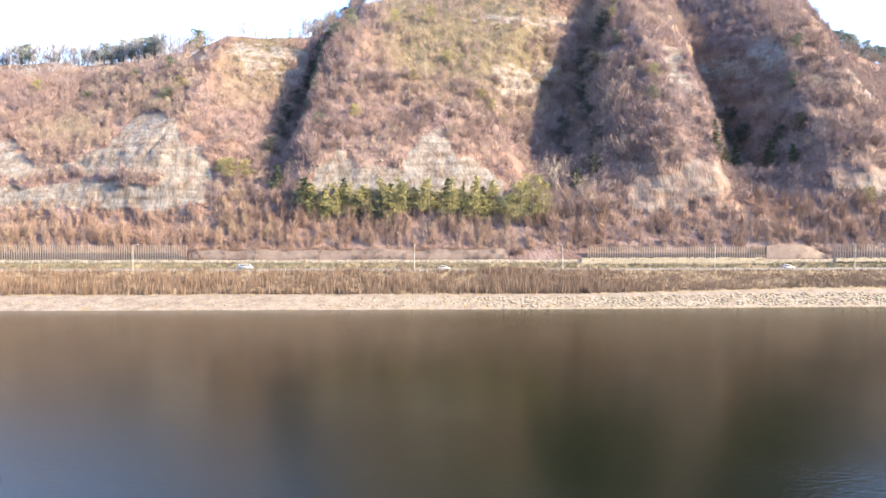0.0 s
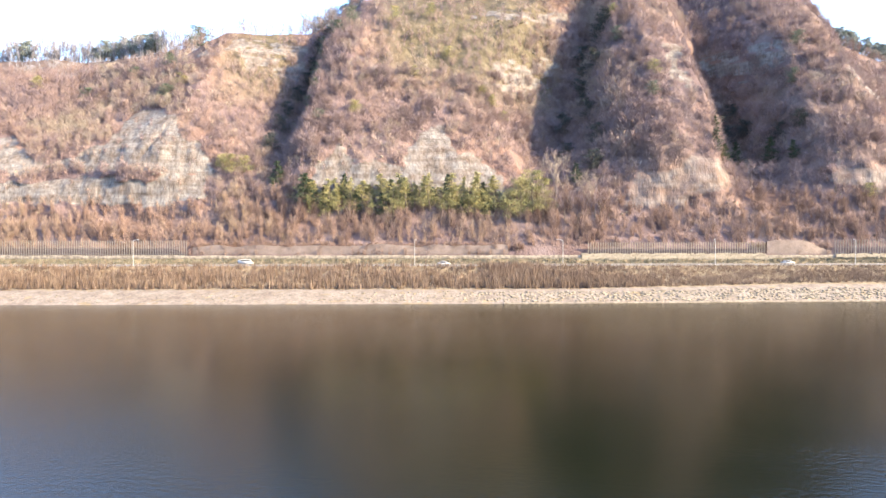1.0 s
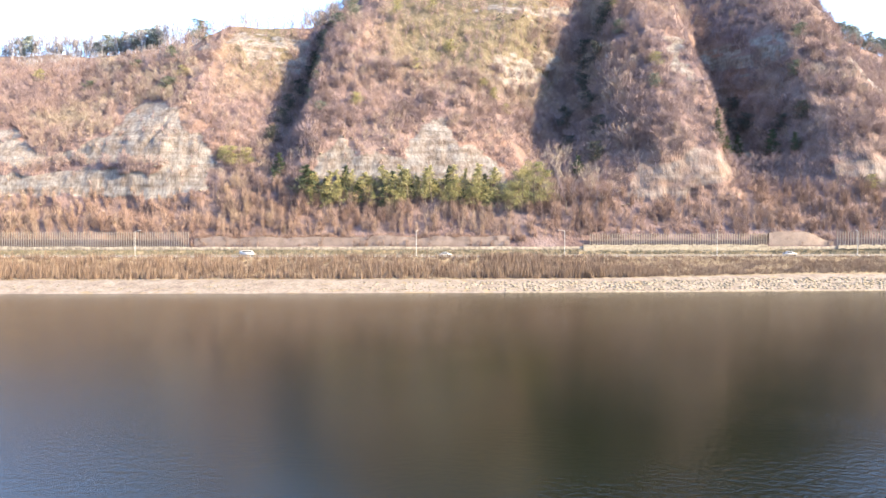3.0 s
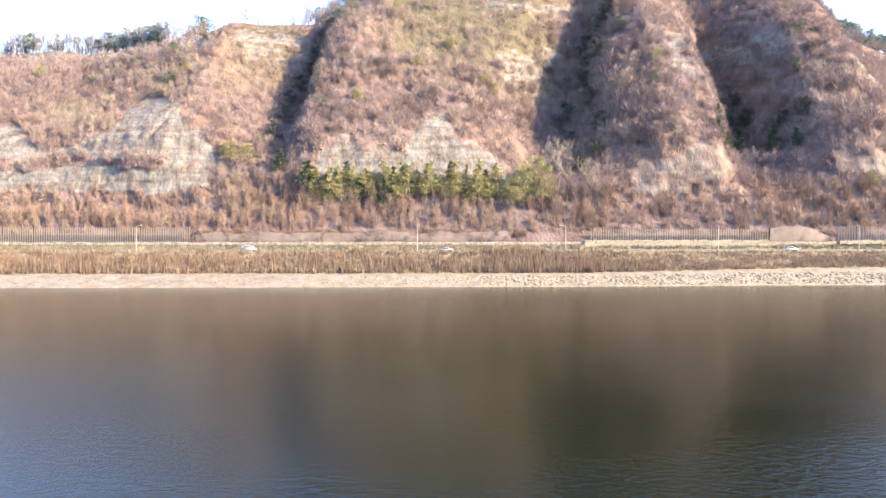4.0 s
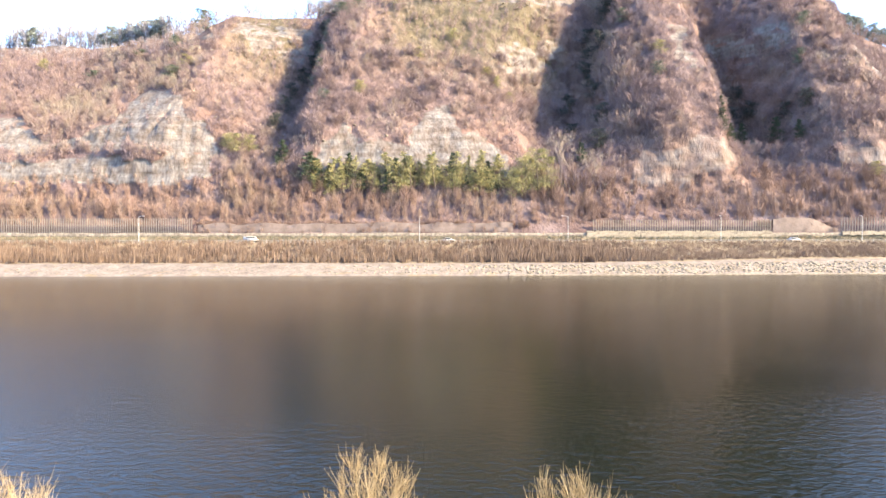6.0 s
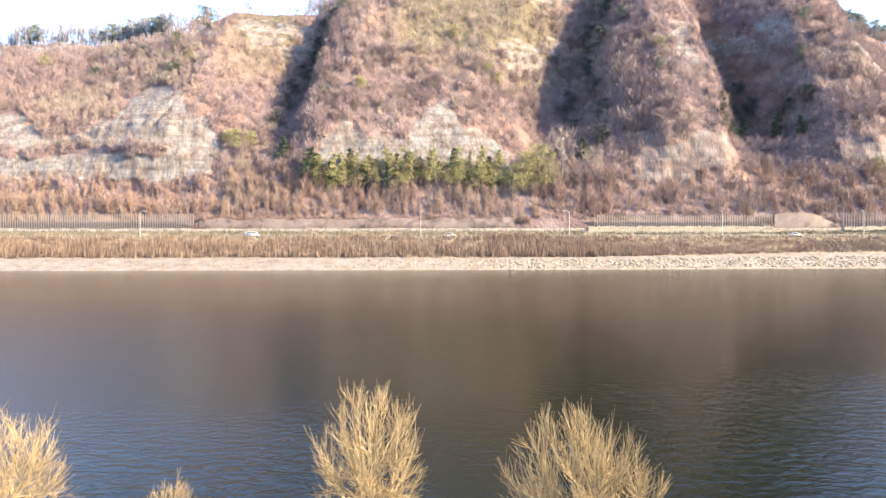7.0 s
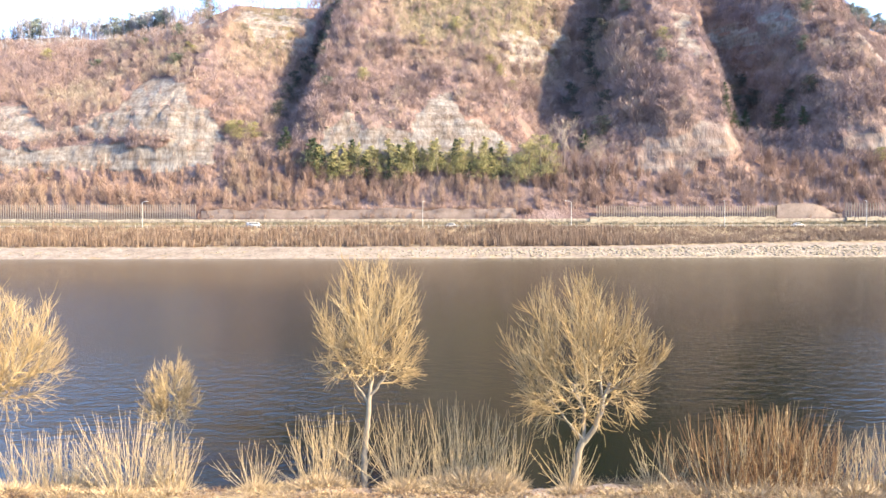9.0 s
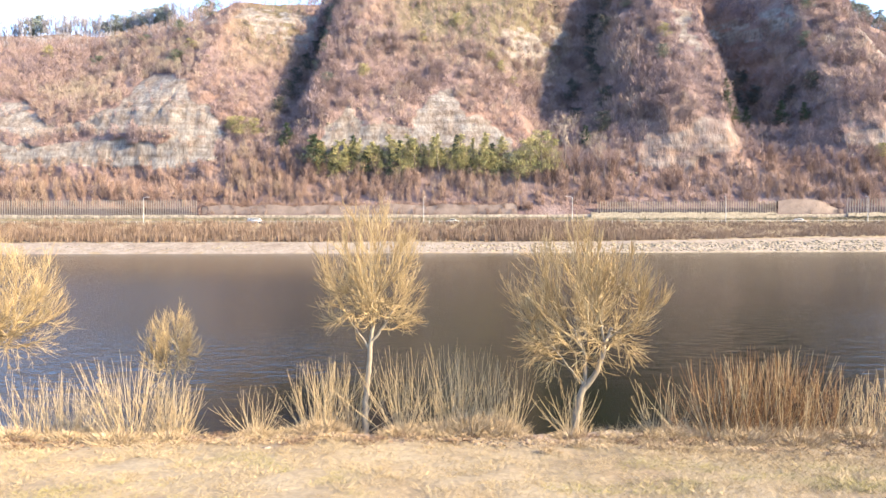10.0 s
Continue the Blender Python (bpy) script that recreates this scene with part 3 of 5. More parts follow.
middle = V[faces].mean(1)[:, 0]
is_low, is_high = low_all[faces].mean(1) > 0.3, high_all[faces].mean(1) > 0.45
is_high &= ~is_low
hill_piece("hillside", "steep hill with leaf litter, dry grass and scattered rock", "hill", ~(is_low | is_high))
for x0, x1, label in ((-400, -68, "pale grey layered rock cliff in two tiers"), (-68, 45, "pale grey rock cliff with a pointed top"), (45, 128, "low pale rock cliff at the foot of a spur"), (128, 400, "small pale rock cliff at the foot of a spur")):
    hill_piece("cliff", label, "cliff", is_low & (middle > x0) & (middle <= x1))
for x0, x1, label in ((-400, -40, "weathered pale rock ledges below the ridge"), (-40, 88, "pale layered rock outcrop high on the slope"), (88, 400, "shaded rock ledges above a gully")):
    hill_piece("rock_outcrop", label, "rock outcrop", is_high & (middle > x0) & (middle <= x1))

rx = lines((-420, 421, 10))
road_v = np.concatenate([np.stack([rx, 236.4 + road_shift(rx), np.full(len(rx), 9.03)], -1), np.stack([rx, 246.2 + road_shift(rx), np.full(len(rx), 9.06)], -1)])
thing("road", "grey two-lane riverside road", "road", kind="structure", data=mesh_of("road", road_v, grid_faces(2, len(rx)), ASPHALT))


# ---- hill woods ----
def bare_tree(rng, n=90, spread=1.0, upright=1.0, bold=1.0):
    """A leafless crown of twigs about 1 high and 0.8 wide, with a stem."""
    u = rng.uniform(0, 1, n) ** 0.6
    ang = rng.uniform(0, 2 * np.pi, n)
    hgt = rng.uniform(0.25, 1.0, n)
    rad = spread * 0.42 * np.sqrt(np.clip(1 - ((hgt - 0.58) / 0.46) ** 2, 0.05, 1)) * u
    tip = np.stack([rad * np.cos(ang), rad * np.sin(ang), hgt], -1)
    back_ = rng.uniform(0.12, 0.34, (n, 1))
    root = tip * np.array([0.45 * upright, 0.45 * upright, 1.0]) - np.array([0, 0, upright]) * back_
    root[:, 2] = np.maximum(root[:, 2], 0.1)
    v1, f1 = blades(root, tip, bold * rng.uniform(0.0055, 0.012, n), rng)
    stem_n = 4
    sb = rng.normal(0, 0.02, (stem_n, 3)) * np.array([1, 1, 0]) + np.array([0, 0, -0.12])
    st = rng.normal(0, 0.12, (stem_n, 3)) * np.array([1, 1, 0]) + np.array([0, 0, 0.75])
    v2, f2 = blades(sb, st, np.full(stem_n, 0.014), rng)
    v = np.concatenate([v1, v2])
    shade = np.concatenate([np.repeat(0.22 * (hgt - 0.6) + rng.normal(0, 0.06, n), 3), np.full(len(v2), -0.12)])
    return v, np.concatenate([f1, f2 + len(v1)]), shade


def forked_tree(rg, levels=5, spread=0.42, rise=0.16, bold=1.0):
    """A leafless tree 1 high that forks again and again, as thin tapering blades."""
    B, T, W = [], [], []
    ends = [(np.array([0, 0, -0.04]), np.array([rg.normal(0, 0.05), rg.normal(0, 0.05), 1.0]), 0.34, 0.016)]
    for level in range(levels):
        grown = []
        for p, d, ln, w in ends:
            tip = p + d * ln
            B.append(p)
            T.append(tip + d * ln * 0.25)
            W.append(w)
            for _ in range(4 if level == 0 else 3):
                way = d + rg.normal(0, spread, 3) + np.array([0, 0, rise])
                grown.append((p + d * ln * rg.uniform(0.55, 1.0), way / np.linalg.norm(way), ln * rg.uniform(0.6, 0.85), w * 0.62))
        ends = grown
    B, T, W = np.array(B), np.array(T), np.array(W)
    top = T[:, 2].max()
    v, f = blades(B / top, T / top, np.maximum(W, 0.0035) * bold, rg)
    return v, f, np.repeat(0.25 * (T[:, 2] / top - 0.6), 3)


rng = np.random.default_rng(7)
def thinned(tree, twigs):
    """The same tree with only so many of its twigs, and its four stems."""
    v, f, shade = (np.asarray(a) for a in tree)
    return np.concatenate([v[:3 * twigs], v[-12:]]), f[:twigs + 4], np.concatenate([shade[:3 * twigs], shade[-12:]])


crowns = [thinned(bare_tree(rng, 100, rng.uniform(0.9, 1.35), 1.0, 1.24), 74) for _ in range(14)]
saplings = [thinned(bare_tree(rng, 175, rng.uniform(0.8, 1.3), 0.95, 0.98), 125) for _ in range(12)]
n = 42000
tx = rng.uniform(-235, 245, n)
tz = rng.uniform(0, 1, n)
tz = 14.6 + (ridge(tx) - 15.5) * tz ** 1.15
steep = np.sqrt(1 + ((front(tx + 1.5, tz) - front(tx - 1.5, tz)) / 3) ** 2 + ((front(tx, tz + 1.5) - front(tx, tz - 1.5)) / 3) ** 2)
low, high = bands(tx, tz)
thick = fbm(tx / 13.0, tz / 11.0, 81, 3)
keep = ((low < 0.25) | (rng.uniform(0, 1, n) < 0.1)) & (rng.uniform(0, 1, n) > (0.98 + 0.1 * (tx > 110)) * high) & (thick > -0.4 * (tz > 32) - 0.9 * (tz <= 32) - 0.5 * rng.uniform(0, 1, n) ** 2)
bare_zone = np.clip(step(62, 92, tz) * step(-45, -20, tx) * (1 - step(40, 60, tx)) + 1.0 * step(46, 64, tz) * step(-112, -95, tx) * (1 - step(-68, -58, tx)), 0, 1.2)
bare_zone = bare_zone * (1 - 0.8 * step(97, 104, tz) * (tx < -50))
keep &= rng.uniform(0, 1, n) > 0.5 * bare_zone
keep &= rng.uniform(0, 1, n) < np.clip(steep / 3.3, 0, 1)
tx, tz, bare_zone, low = tx[keep], tz[keep], bare_zone[keep], low[keep]
keep = np.abs(tx) < 0.67 * front(tx, tz) + 4
tx, tz, bare_zone, low = tx[keep], tz[keep], bare_zone[keep], low[keep]
ty = front(tx, tz)
n = len(tx)
size = rng.uniform(1.6, 5.6, n) * (1 - 0.15 * step(60, 110, tz))
size = np.where(tz < 31, size * rng.uniform(0.8, 1.45, n) * step(11, 19, tz), size)
size = np.where(low > 0.3, np.minimum(size, 2.4), size)
size = np.where((tx < -78) & (tz > 20) & (tz < 34), size * 0.55, size)
size = np.where((tx > 64) & (tx < 112) & (tz > 22) & (tz < 34), size * 0.7, size)
edge = np.exp(-((tx + 50) / 5.0) ** 2) + 1.7 * np.exp(-((tx - 72) / 8.0) ** 2) + np.exp(-((tx - 154) / 7.0) ** 2)
size = size * (1 + 0.45 * edge * (tz > 45))
tint = np.clip(0.48 + 0.42 * fbm(tx / 18.0, tz / 15.0, 85) + 0.3 * fbm(tx / 5.0, tz / 4.0, 87, 2) + rng.normal(0, 0.13, n) + 0.12 * (tz < 24), 0, 0.85)
tint = np.clip(tint + 0.22 * bare_zone * rng.uniform(0, 1.3, n) - 0.26 * step(30, 60, tx) * (tz < 33) + 0.16 * step(-90, -105, tx) * (1 - step(-150, -170, tx)) * (tz > 40), 0, 1)
domes = [bare_tree(rng, 330, rng.uniform(1.1, 1.45), 0.85, 0.75) for _ in range(8)]
dx = np.concatenate([rng.uniform(66, 88, 120), rng.uniform(-54, -36, 90), rng.uniform(120, 172, 110), rng.uniform(-36, 40, 120), rng.uniform(-180, -100, 110), rng.uniform(40, 64, 60)])
dz = np.concatenate([rng.uniform(46, 128, 120), rng.uniform(50, 118, 90), rng.uniform(52, 125, 110), rng.uniform(56, 86, 120), rng.uniform(60, 92, 110), rng.uniform(46, 110, 60)])
fits = (bands(dx, dz)[0] < 0.2) & (fbm(dx / 9.0, dz / 8.0, 89, 2) > -0.25) & (dz < ridge(dx) - 6)
dx, dz = dx[fits], dz[fits]
wide = rng.uniform(5.0, 9.0, len(dx))
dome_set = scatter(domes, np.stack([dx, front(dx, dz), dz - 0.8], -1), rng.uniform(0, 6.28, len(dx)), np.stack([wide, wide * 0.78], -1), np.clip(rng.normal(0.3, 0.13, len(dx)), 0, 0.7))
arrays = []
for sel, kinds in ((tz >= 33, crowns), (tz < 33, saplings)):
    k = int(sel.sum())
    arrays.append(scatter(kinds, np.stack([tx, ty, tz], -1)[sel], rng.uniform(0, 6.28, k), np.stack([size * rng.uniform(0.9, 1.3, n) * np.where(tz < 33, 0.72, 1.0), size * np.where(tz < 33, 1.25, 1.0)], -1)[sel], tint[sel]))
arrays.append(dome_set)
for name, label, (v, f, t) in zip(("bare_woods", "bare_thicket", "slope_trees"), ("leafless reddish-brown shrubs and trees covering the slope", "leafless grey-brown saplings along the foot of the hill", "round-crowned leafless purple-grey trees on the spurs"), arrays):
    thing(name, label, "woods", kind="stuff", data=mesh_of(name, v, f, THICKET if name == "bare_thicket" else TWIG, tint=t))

# leafless trees along the skyline
ridge_crowns = [forked_tree(rng, 5, rng.uniform(0.28, 0.4), 0.3, 1.8) for _ in range(8)]
n = 880
tx = np.concatenate([rng.uniform(-240, -112, 550), rng.uniform(-92, 60, 140), rng.uniform(60, 290, 110), rng.uniform(-64, -34, 80)])
near_edge = (tx < -112) & (rng.uniform(0, 1, n) < 0.4)
deep = np.where(tx < -112, np.where(near_edge, rng.uniform(2, 26, n), rng.uniform(26, 48, n)), rng.uniform(0, 13, n))
ty = rim(tx) + 10 + deep
tz = behind(tx, deep) - 0.3
size = rng.uniform(5, 9.5, n) * np.where(tx < -112, 1.7, 1.0) * np.where((tx > -64) & (tx < -34), 1.35, 1.0) * np.where(near_edge, 0.32, 1.0)
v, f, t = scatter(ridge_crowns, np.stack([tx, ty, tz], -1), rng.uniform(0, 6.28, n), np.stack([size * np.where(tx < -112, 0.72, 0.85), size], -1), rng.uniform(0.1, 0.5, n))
thing("ridge_woods", "leafless trees along the ridge, twigs greyed as if by haze", "woods", kind="stuff", data=mesh_of("ridge_woods", v, f, RIDGE_TWIG, tint=t))


# ---- pines ----
def pine_meshes(name, seed, shape, mat, needles=1800):
    """A pine 1 high: a bent trunk with limbs, and tufts of needles on them."""
    rg = np.random.default_rng(seed)
    tb = Tubes()
    k = 7
    zz = np.linspace(0, 0.96, k)
    lean = rg.normal(0, 0.03, 2)
    line = np.stack([lean[0] * np.sin(zz * 3), lean[1] * np.sin(zz * 2.5), zz], -1)
    tb.add(line, 0.022, 0.004, 6)
    B, Tp, W, sh = [], [], [], []
    limbs = 30
    for i in range(limbs):
        h = {"cone": 0.12 + 0.84 * (i / limbs), "flat": 0.28 + 0.66 * (i / limbs), "bush": 0.05 + 0.87 * (i / limbs)}[shape]
        reach = {"cone": 0.25 * (1.02 - h) + 0.03, "flat": 0.26 * math.sqrt(max(0.05, 1.05 - h)) + 0.05, "bush": 0.36 * math.sqrt(max(0.03, 1 - h * h)) + 0.03}[shape] * rg.uniform(0.6, 1.2)
        an = rg.uniform(0, 6.28)
        root = np.array([np.interp(h, zz, line[:, 0]), np.interp(h, zz, line[:, 1]), h])
        out = np.array([math.cos(an), math.sin(an), rg.uniform(0.05, 0.45)])
        tip = root + out * reach
        mid = (root + tip) / 2 + np.array([0, 0, -0.012])
        tb.add([root, mid, tip], 0.006, 0.0015, 3)
        m = needles // limbs
        q = rg.uniform(0.25, 1.05, (m, 1))
        c = root + (tip - root) * q + rg.normal(0, 0.20 * reach + 0.008, (m, 3)) * np.array([1, 1, 0.55])
        dirn = rg.normal(size=(m, 3)) * 0.6 + np.array([0, 0, 0.7]) + out * 0.5
        dirn /= np.linalg.norm(dirn, axis=1, keepdims=True)
        ln = rg.uniform(0.014, 0.034, (m, 1))
        B.append(c - dirn * ln * 0.5)
        Tp.append(c + dirn * ln)
        W.append(rg.uniform(0.004, 0.009, m) * (1.9 if mat in (BLUE_NEEDLE, RIDGE_NEEDLE, SHADE_NEEDLE, HAZY_NEEDLE) else 1.0))
        sh.append(np.repeat(np.clip(0.5 + 0.16 * rg.normal() + rg.normal(0, 0.15, m), 0, 1), 3))
    v, f = blades(np.concatenate(B), np.concatenate(Tp), np.concatenate(W), rg)
    return tb.mesh(name + "_trunk", BARK), mesh_of(name + "_crown", v, f, mat, tint=np.concatenate(sh))


PINES = {"young": [pine_meshes("young_pine", s, "cone", NEEDLE) for s in (1, 2, 3)],
         "dark": [pine_meshes("dark_pine", s, "cone", BLUE_NEEDLE) for s in (4, 5)],
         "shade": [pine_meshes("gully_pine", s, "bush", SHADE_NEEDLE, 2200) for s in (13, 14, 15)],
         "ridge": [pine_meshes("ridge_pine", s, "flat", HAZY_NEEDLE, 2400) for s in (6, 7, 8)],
         "broad": [pine_meshes("broad_pine", s, "bush", RIDGE_NEEDLE, 2600) for s in (11, 12)],
         "bushy": [pine_meshes("bushy_pine", s, "bush", NEEDLE, 3200) for s in (9, 10)]}
LABELS = {"young": ("olive-green young pine below the pale cliff", "pines below the cliff"), "dark": ("dark green pine standing at the foot of the slope", "dark pines on the slope"), "shade": ("gully pine with shade put into its dark blue-green needles", "dark pines in the gullies"),
          "ridge": ("flat-topped pine on the ridge, needles paled as if by haze", "pines on the ridge"), "broad": ("broad-crowned grey-green pine high on the hill", "pines on the ridge"), "bushy": ("bushy yellow-green evergreen on the slope", "evergreens on the slope")}
pine_rng = random.Random(5)


def pine(kind, x, y, z, height, wide=1.0):
    trunk, crown = pine_rng.choice(PINES[kind])
    ob = thing("pine_tree", LABELS[kind][0], "tree", LABELS[kind][1], place=(x, y, z - 0.3))
    ob.scale = (height * wide, height * wide, height)
    ob.rotation_euler = (0, 0, pine_rng.uniform(0, 6.28))
    part("trunk", trunk, ob)
    part("crown", crown, ob)


def on_slope(kind, x, z, height, wide=1.0):
    pine(kind, x, float(front(x, z)) - 0.2, z, height, wide)


for i in range(52):
    x = -48 + 68 * i / 51 + pine_rng.uniform(-1.2, 1.2)
    on_slope("young" if i % 7 else "dark", x, 28.0 + pine_rng.uniform(-3, 3), pine_rng.uniform(6, 14.5), pine_rng.uniform(0.9, 1.5))
for x, z, h, w in ((29, 26, 15, 1.0), (34, 27, 17, 0.95), (25, 25, 11, 1.1), (38.5, 28, 13, 0.9)):
    on_slope("bushy", x, z, h, w)
for x, z, h, w in ((-77, 42, 8, 1.3), (-72, 42.5, 7, 1.3), (-80, 44, 6, 1.2), (4, 94, 6, 1.3), (-10, 84, 5, 1.4), (18, 77, 5, 1.4), (22, 72, 6, 1.2), (-103, 80, 5, 1.6),
                   (87, 84, 7, 1.2), (-32, 66, 6, 1.3), (27, 66, 5, 1.3), (-19, 112, 8, 1.1), (-4, 116, 7, 1.1), (82, 128, 8, 1.1), (79, 118, 7, 1.2), (158, 33, 6, 1.5), (-176, 84, 6, 1.5)):
    on_slope("bushy", x, z, h, w)
for x, z, h, w in ((-58.5, 37, 10, 1.4), (-60, 34, 6, 1.4), (-46, 30, 10, 1.2), (-41, 29, 9, 1.2), (-34, 31, 11, 1.0), (-17, 30, 10, 1.1), (3, 31, 11, 1.0), (16, 29, 10, 1.1), (52, 38, 9, 1.2), (105, 50, 10, 1.2), (113, 47, 9, 1.2), (122, 47, 11, 1.1), (133, 47.5, 12, 1.1), (138, 48, 9, 1.1), (107, 58, 8, 1.2)):
    on_slope("dark", x, z, h, w)
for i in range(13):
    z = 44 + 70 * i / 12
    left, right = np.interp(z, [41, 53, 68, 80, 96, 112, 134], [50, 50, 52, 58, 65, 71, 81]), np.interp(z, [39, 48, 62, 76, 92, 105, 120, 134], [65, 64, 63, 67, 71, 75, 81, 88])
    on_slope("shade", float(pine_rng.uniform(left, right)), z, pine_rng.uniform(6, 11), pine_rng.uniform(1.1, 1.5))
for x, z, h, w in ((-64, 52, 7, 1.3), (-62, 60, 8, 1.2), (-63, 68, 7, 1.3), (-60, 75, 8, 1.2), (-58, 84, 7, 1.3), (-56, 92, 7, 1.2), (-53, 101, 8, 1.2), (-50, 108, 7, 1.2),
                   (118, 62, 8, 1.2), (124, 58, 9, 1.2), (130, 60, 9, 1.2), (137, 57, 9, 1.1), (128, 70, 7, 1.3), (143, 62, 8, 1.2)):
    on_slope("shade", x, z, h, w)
for x, z, h, w in ((-50, 100, 8, 1.2), (-49, 92, 7, 1.2), (-50.5, 84, 9, 1.0), (-49, 76, 7, 1.2), (-51, 69, 7, 1.1), (-44, 106, 8, 1.1), (-46, 62, 6, 1.2), (-38, 112, 8, 1.1), (78, 104, 7, 1.2), (84, 74, 6, 1.2),
                   (-108, 74, 6, 1.5), (-112, 90, 6, 1.5), (-150, 78, 5, 1.6), (-128, 86, 5, 1.6), (152, 100, 7, 1.2), (146, 82, 7, 1.1)):
    on_slope("broad", x, z, h, w)
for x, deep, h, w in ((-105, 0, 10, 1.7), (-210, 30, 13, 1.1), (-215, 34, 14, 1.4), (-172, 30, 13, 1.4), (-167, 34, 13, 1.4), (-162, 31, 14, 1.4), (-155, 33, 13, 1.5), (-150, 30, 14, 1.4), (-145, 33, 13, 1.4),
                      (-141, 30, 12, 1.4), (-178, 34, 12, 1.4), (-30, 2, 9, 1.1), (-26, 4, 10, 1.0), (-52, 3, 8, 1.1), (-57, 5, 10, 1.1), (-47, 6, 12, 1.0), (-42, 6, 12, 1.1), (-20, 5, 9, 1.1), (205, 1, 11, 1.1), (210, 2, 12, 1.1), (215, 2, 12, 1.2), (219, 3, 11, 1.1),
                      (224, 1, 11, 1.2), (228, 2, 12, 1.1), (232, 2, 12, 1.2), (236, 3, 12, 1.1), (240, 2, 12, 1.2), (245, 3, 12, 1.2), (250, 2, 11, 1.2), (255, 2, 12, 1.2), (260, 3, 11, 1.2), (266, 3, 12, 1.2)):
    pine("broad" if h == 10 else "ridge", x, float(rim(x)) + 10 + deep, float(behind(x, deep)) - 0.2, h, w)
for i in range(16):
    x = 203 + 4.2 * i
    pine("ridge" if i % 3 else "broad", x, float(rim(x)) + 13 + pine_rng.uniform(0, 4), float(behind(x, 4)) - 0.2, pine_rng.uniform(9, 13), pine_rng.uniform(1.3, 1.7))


# ---- far bank ----
def stone_proto(rg):
    bm = bmesh.new()
    bmesh.ops.create_icosphere(bm, subdivisions=1, radius=0.5)
    v = np.array([x.co[:] for x in bm.verts])
    f = np.array([[x.index for x in p.verts] for p in bm.faces])
    bm.free()
    v = v * rg.uniform(0.75, 1.2, (len(v), 1)) * np.array([rg.uniform(1.1, 1.7), 0.9, rg.uniform(0.4, 0.6)])
    return v, f, np.zeros(len(v))


# weathered stones that show between the shrubs on the slope
chips = [stone_proto(rng) for _ in range(6)]
n = 5200
cx = rng.uniform(-185, 215, n)
cz = rng.uniform(18, 118, n)
near_rock = np.maximum.reduce([inside(c, cx, cz) for c in CLIFFS + LEDGES])
keep = (cz < ridge(cx) - 4) & (near_rock < -0.8) & (rng.uniform(0, 1, n) < 0.1 + 0.75 * np.exp(np.minimum(near_rock, 0) / 5.0)) & (fbm(cx / 6.0, cz / 2.5, 171, 3) > -0.05)
cx, cz = cx[keep], cz[keep]
n = len(cx)
size = 0.35 + 0.9 * rng.uniform(0, 1, n) ** 2.2
v, f, t = scatter(chips, np.stack([cx, front(cx, cz), cz + 0.15], -1), rng.uniform(0, 6.28, n), np.stack([size * 1.2, size * 1.1], -1), rng.uniform(0.1, 1.0, n))
thing("slope_stones", "pale weathered stones among the shrubs of the hillside", "stones", kind="stuff", data=mesh_of("slope_stones", v, f, STONE, tint=t))

vx, vy = np.arange(-300, 301, 2.0), np.arange(198.0, 213.1, 0.75)
X, Y = np.meshgrid(vx, vy)
Y = Y + shift(X)
V = np.stack([X, Y, ground_z(X, Y) + 0.05 + 0.12 * fbm(X / 1.7, Y / 1.2, 141, 2)], -1).reshape(-1, 3)
thing("revetment", "pale pinkish rubble revetment sloping to the water", "revetment", kind="structure", data=mesh_of("revetment", V, grid_faces(len(vy), len(vx)), REVETMENT, True))

stones = [stone_proto(rng) for _ in range(8)]
n = 8500
sx = rng.uniform(-150, 165, n)
sv = rng.uniform(0, 1, n)
rough_part = np.clip(step(-60, 60, sx) * 0.8 + 0.12 + 0.25 * fbm(sx / 9.0, 0.4, 147, 2), 0, 1)
keep = rng.uniform(0, 1, n) < rough_part
sx, sv = sx[keep], sv[keep]
n = len(sx)
sy = 200.6 + sv * 8.6 + shift(sx) + 0.8 * fbm(sx / 6.0, 0.7, 145, 3)
size = (0.25 + 1.0 * rng.uniform(0, 1, n) ** 2.5) * (0.6 + 0.4 * rough_part[keep])
v, f, t = scatter(stones, np.stack([sx, sy, ground_z(sx, sy) + 0.02], -1), rng.uniform(0, 6.28, n), np.stack([size, size], -1), rng.uniform(0.0, 1.0, n))
thing("riprap", "pale stones piled along the far water's edge", "stones", kind="stuff", data=mesh_of("riprap", v, f, STONE, tint=t))


def reed_proto(rg, m=16):
    b0 = np.stack([rg.normal(0, 0.35, m), rg.normal(0, 0.35, m), np.full(m, -0.05)], -1)
    tp = b0 + np.stack([rg.normal(0, 0.13, m), rg.normal(0, 0.13, m), rg.uniform(0.45, 1.0, m)], -1)
    v, f = blades(b0, tp, rg.uniform(0.03, 0.06, m), rg)
    return v, f, np.repeat(rg.normal(0, 0.15, m), 3)


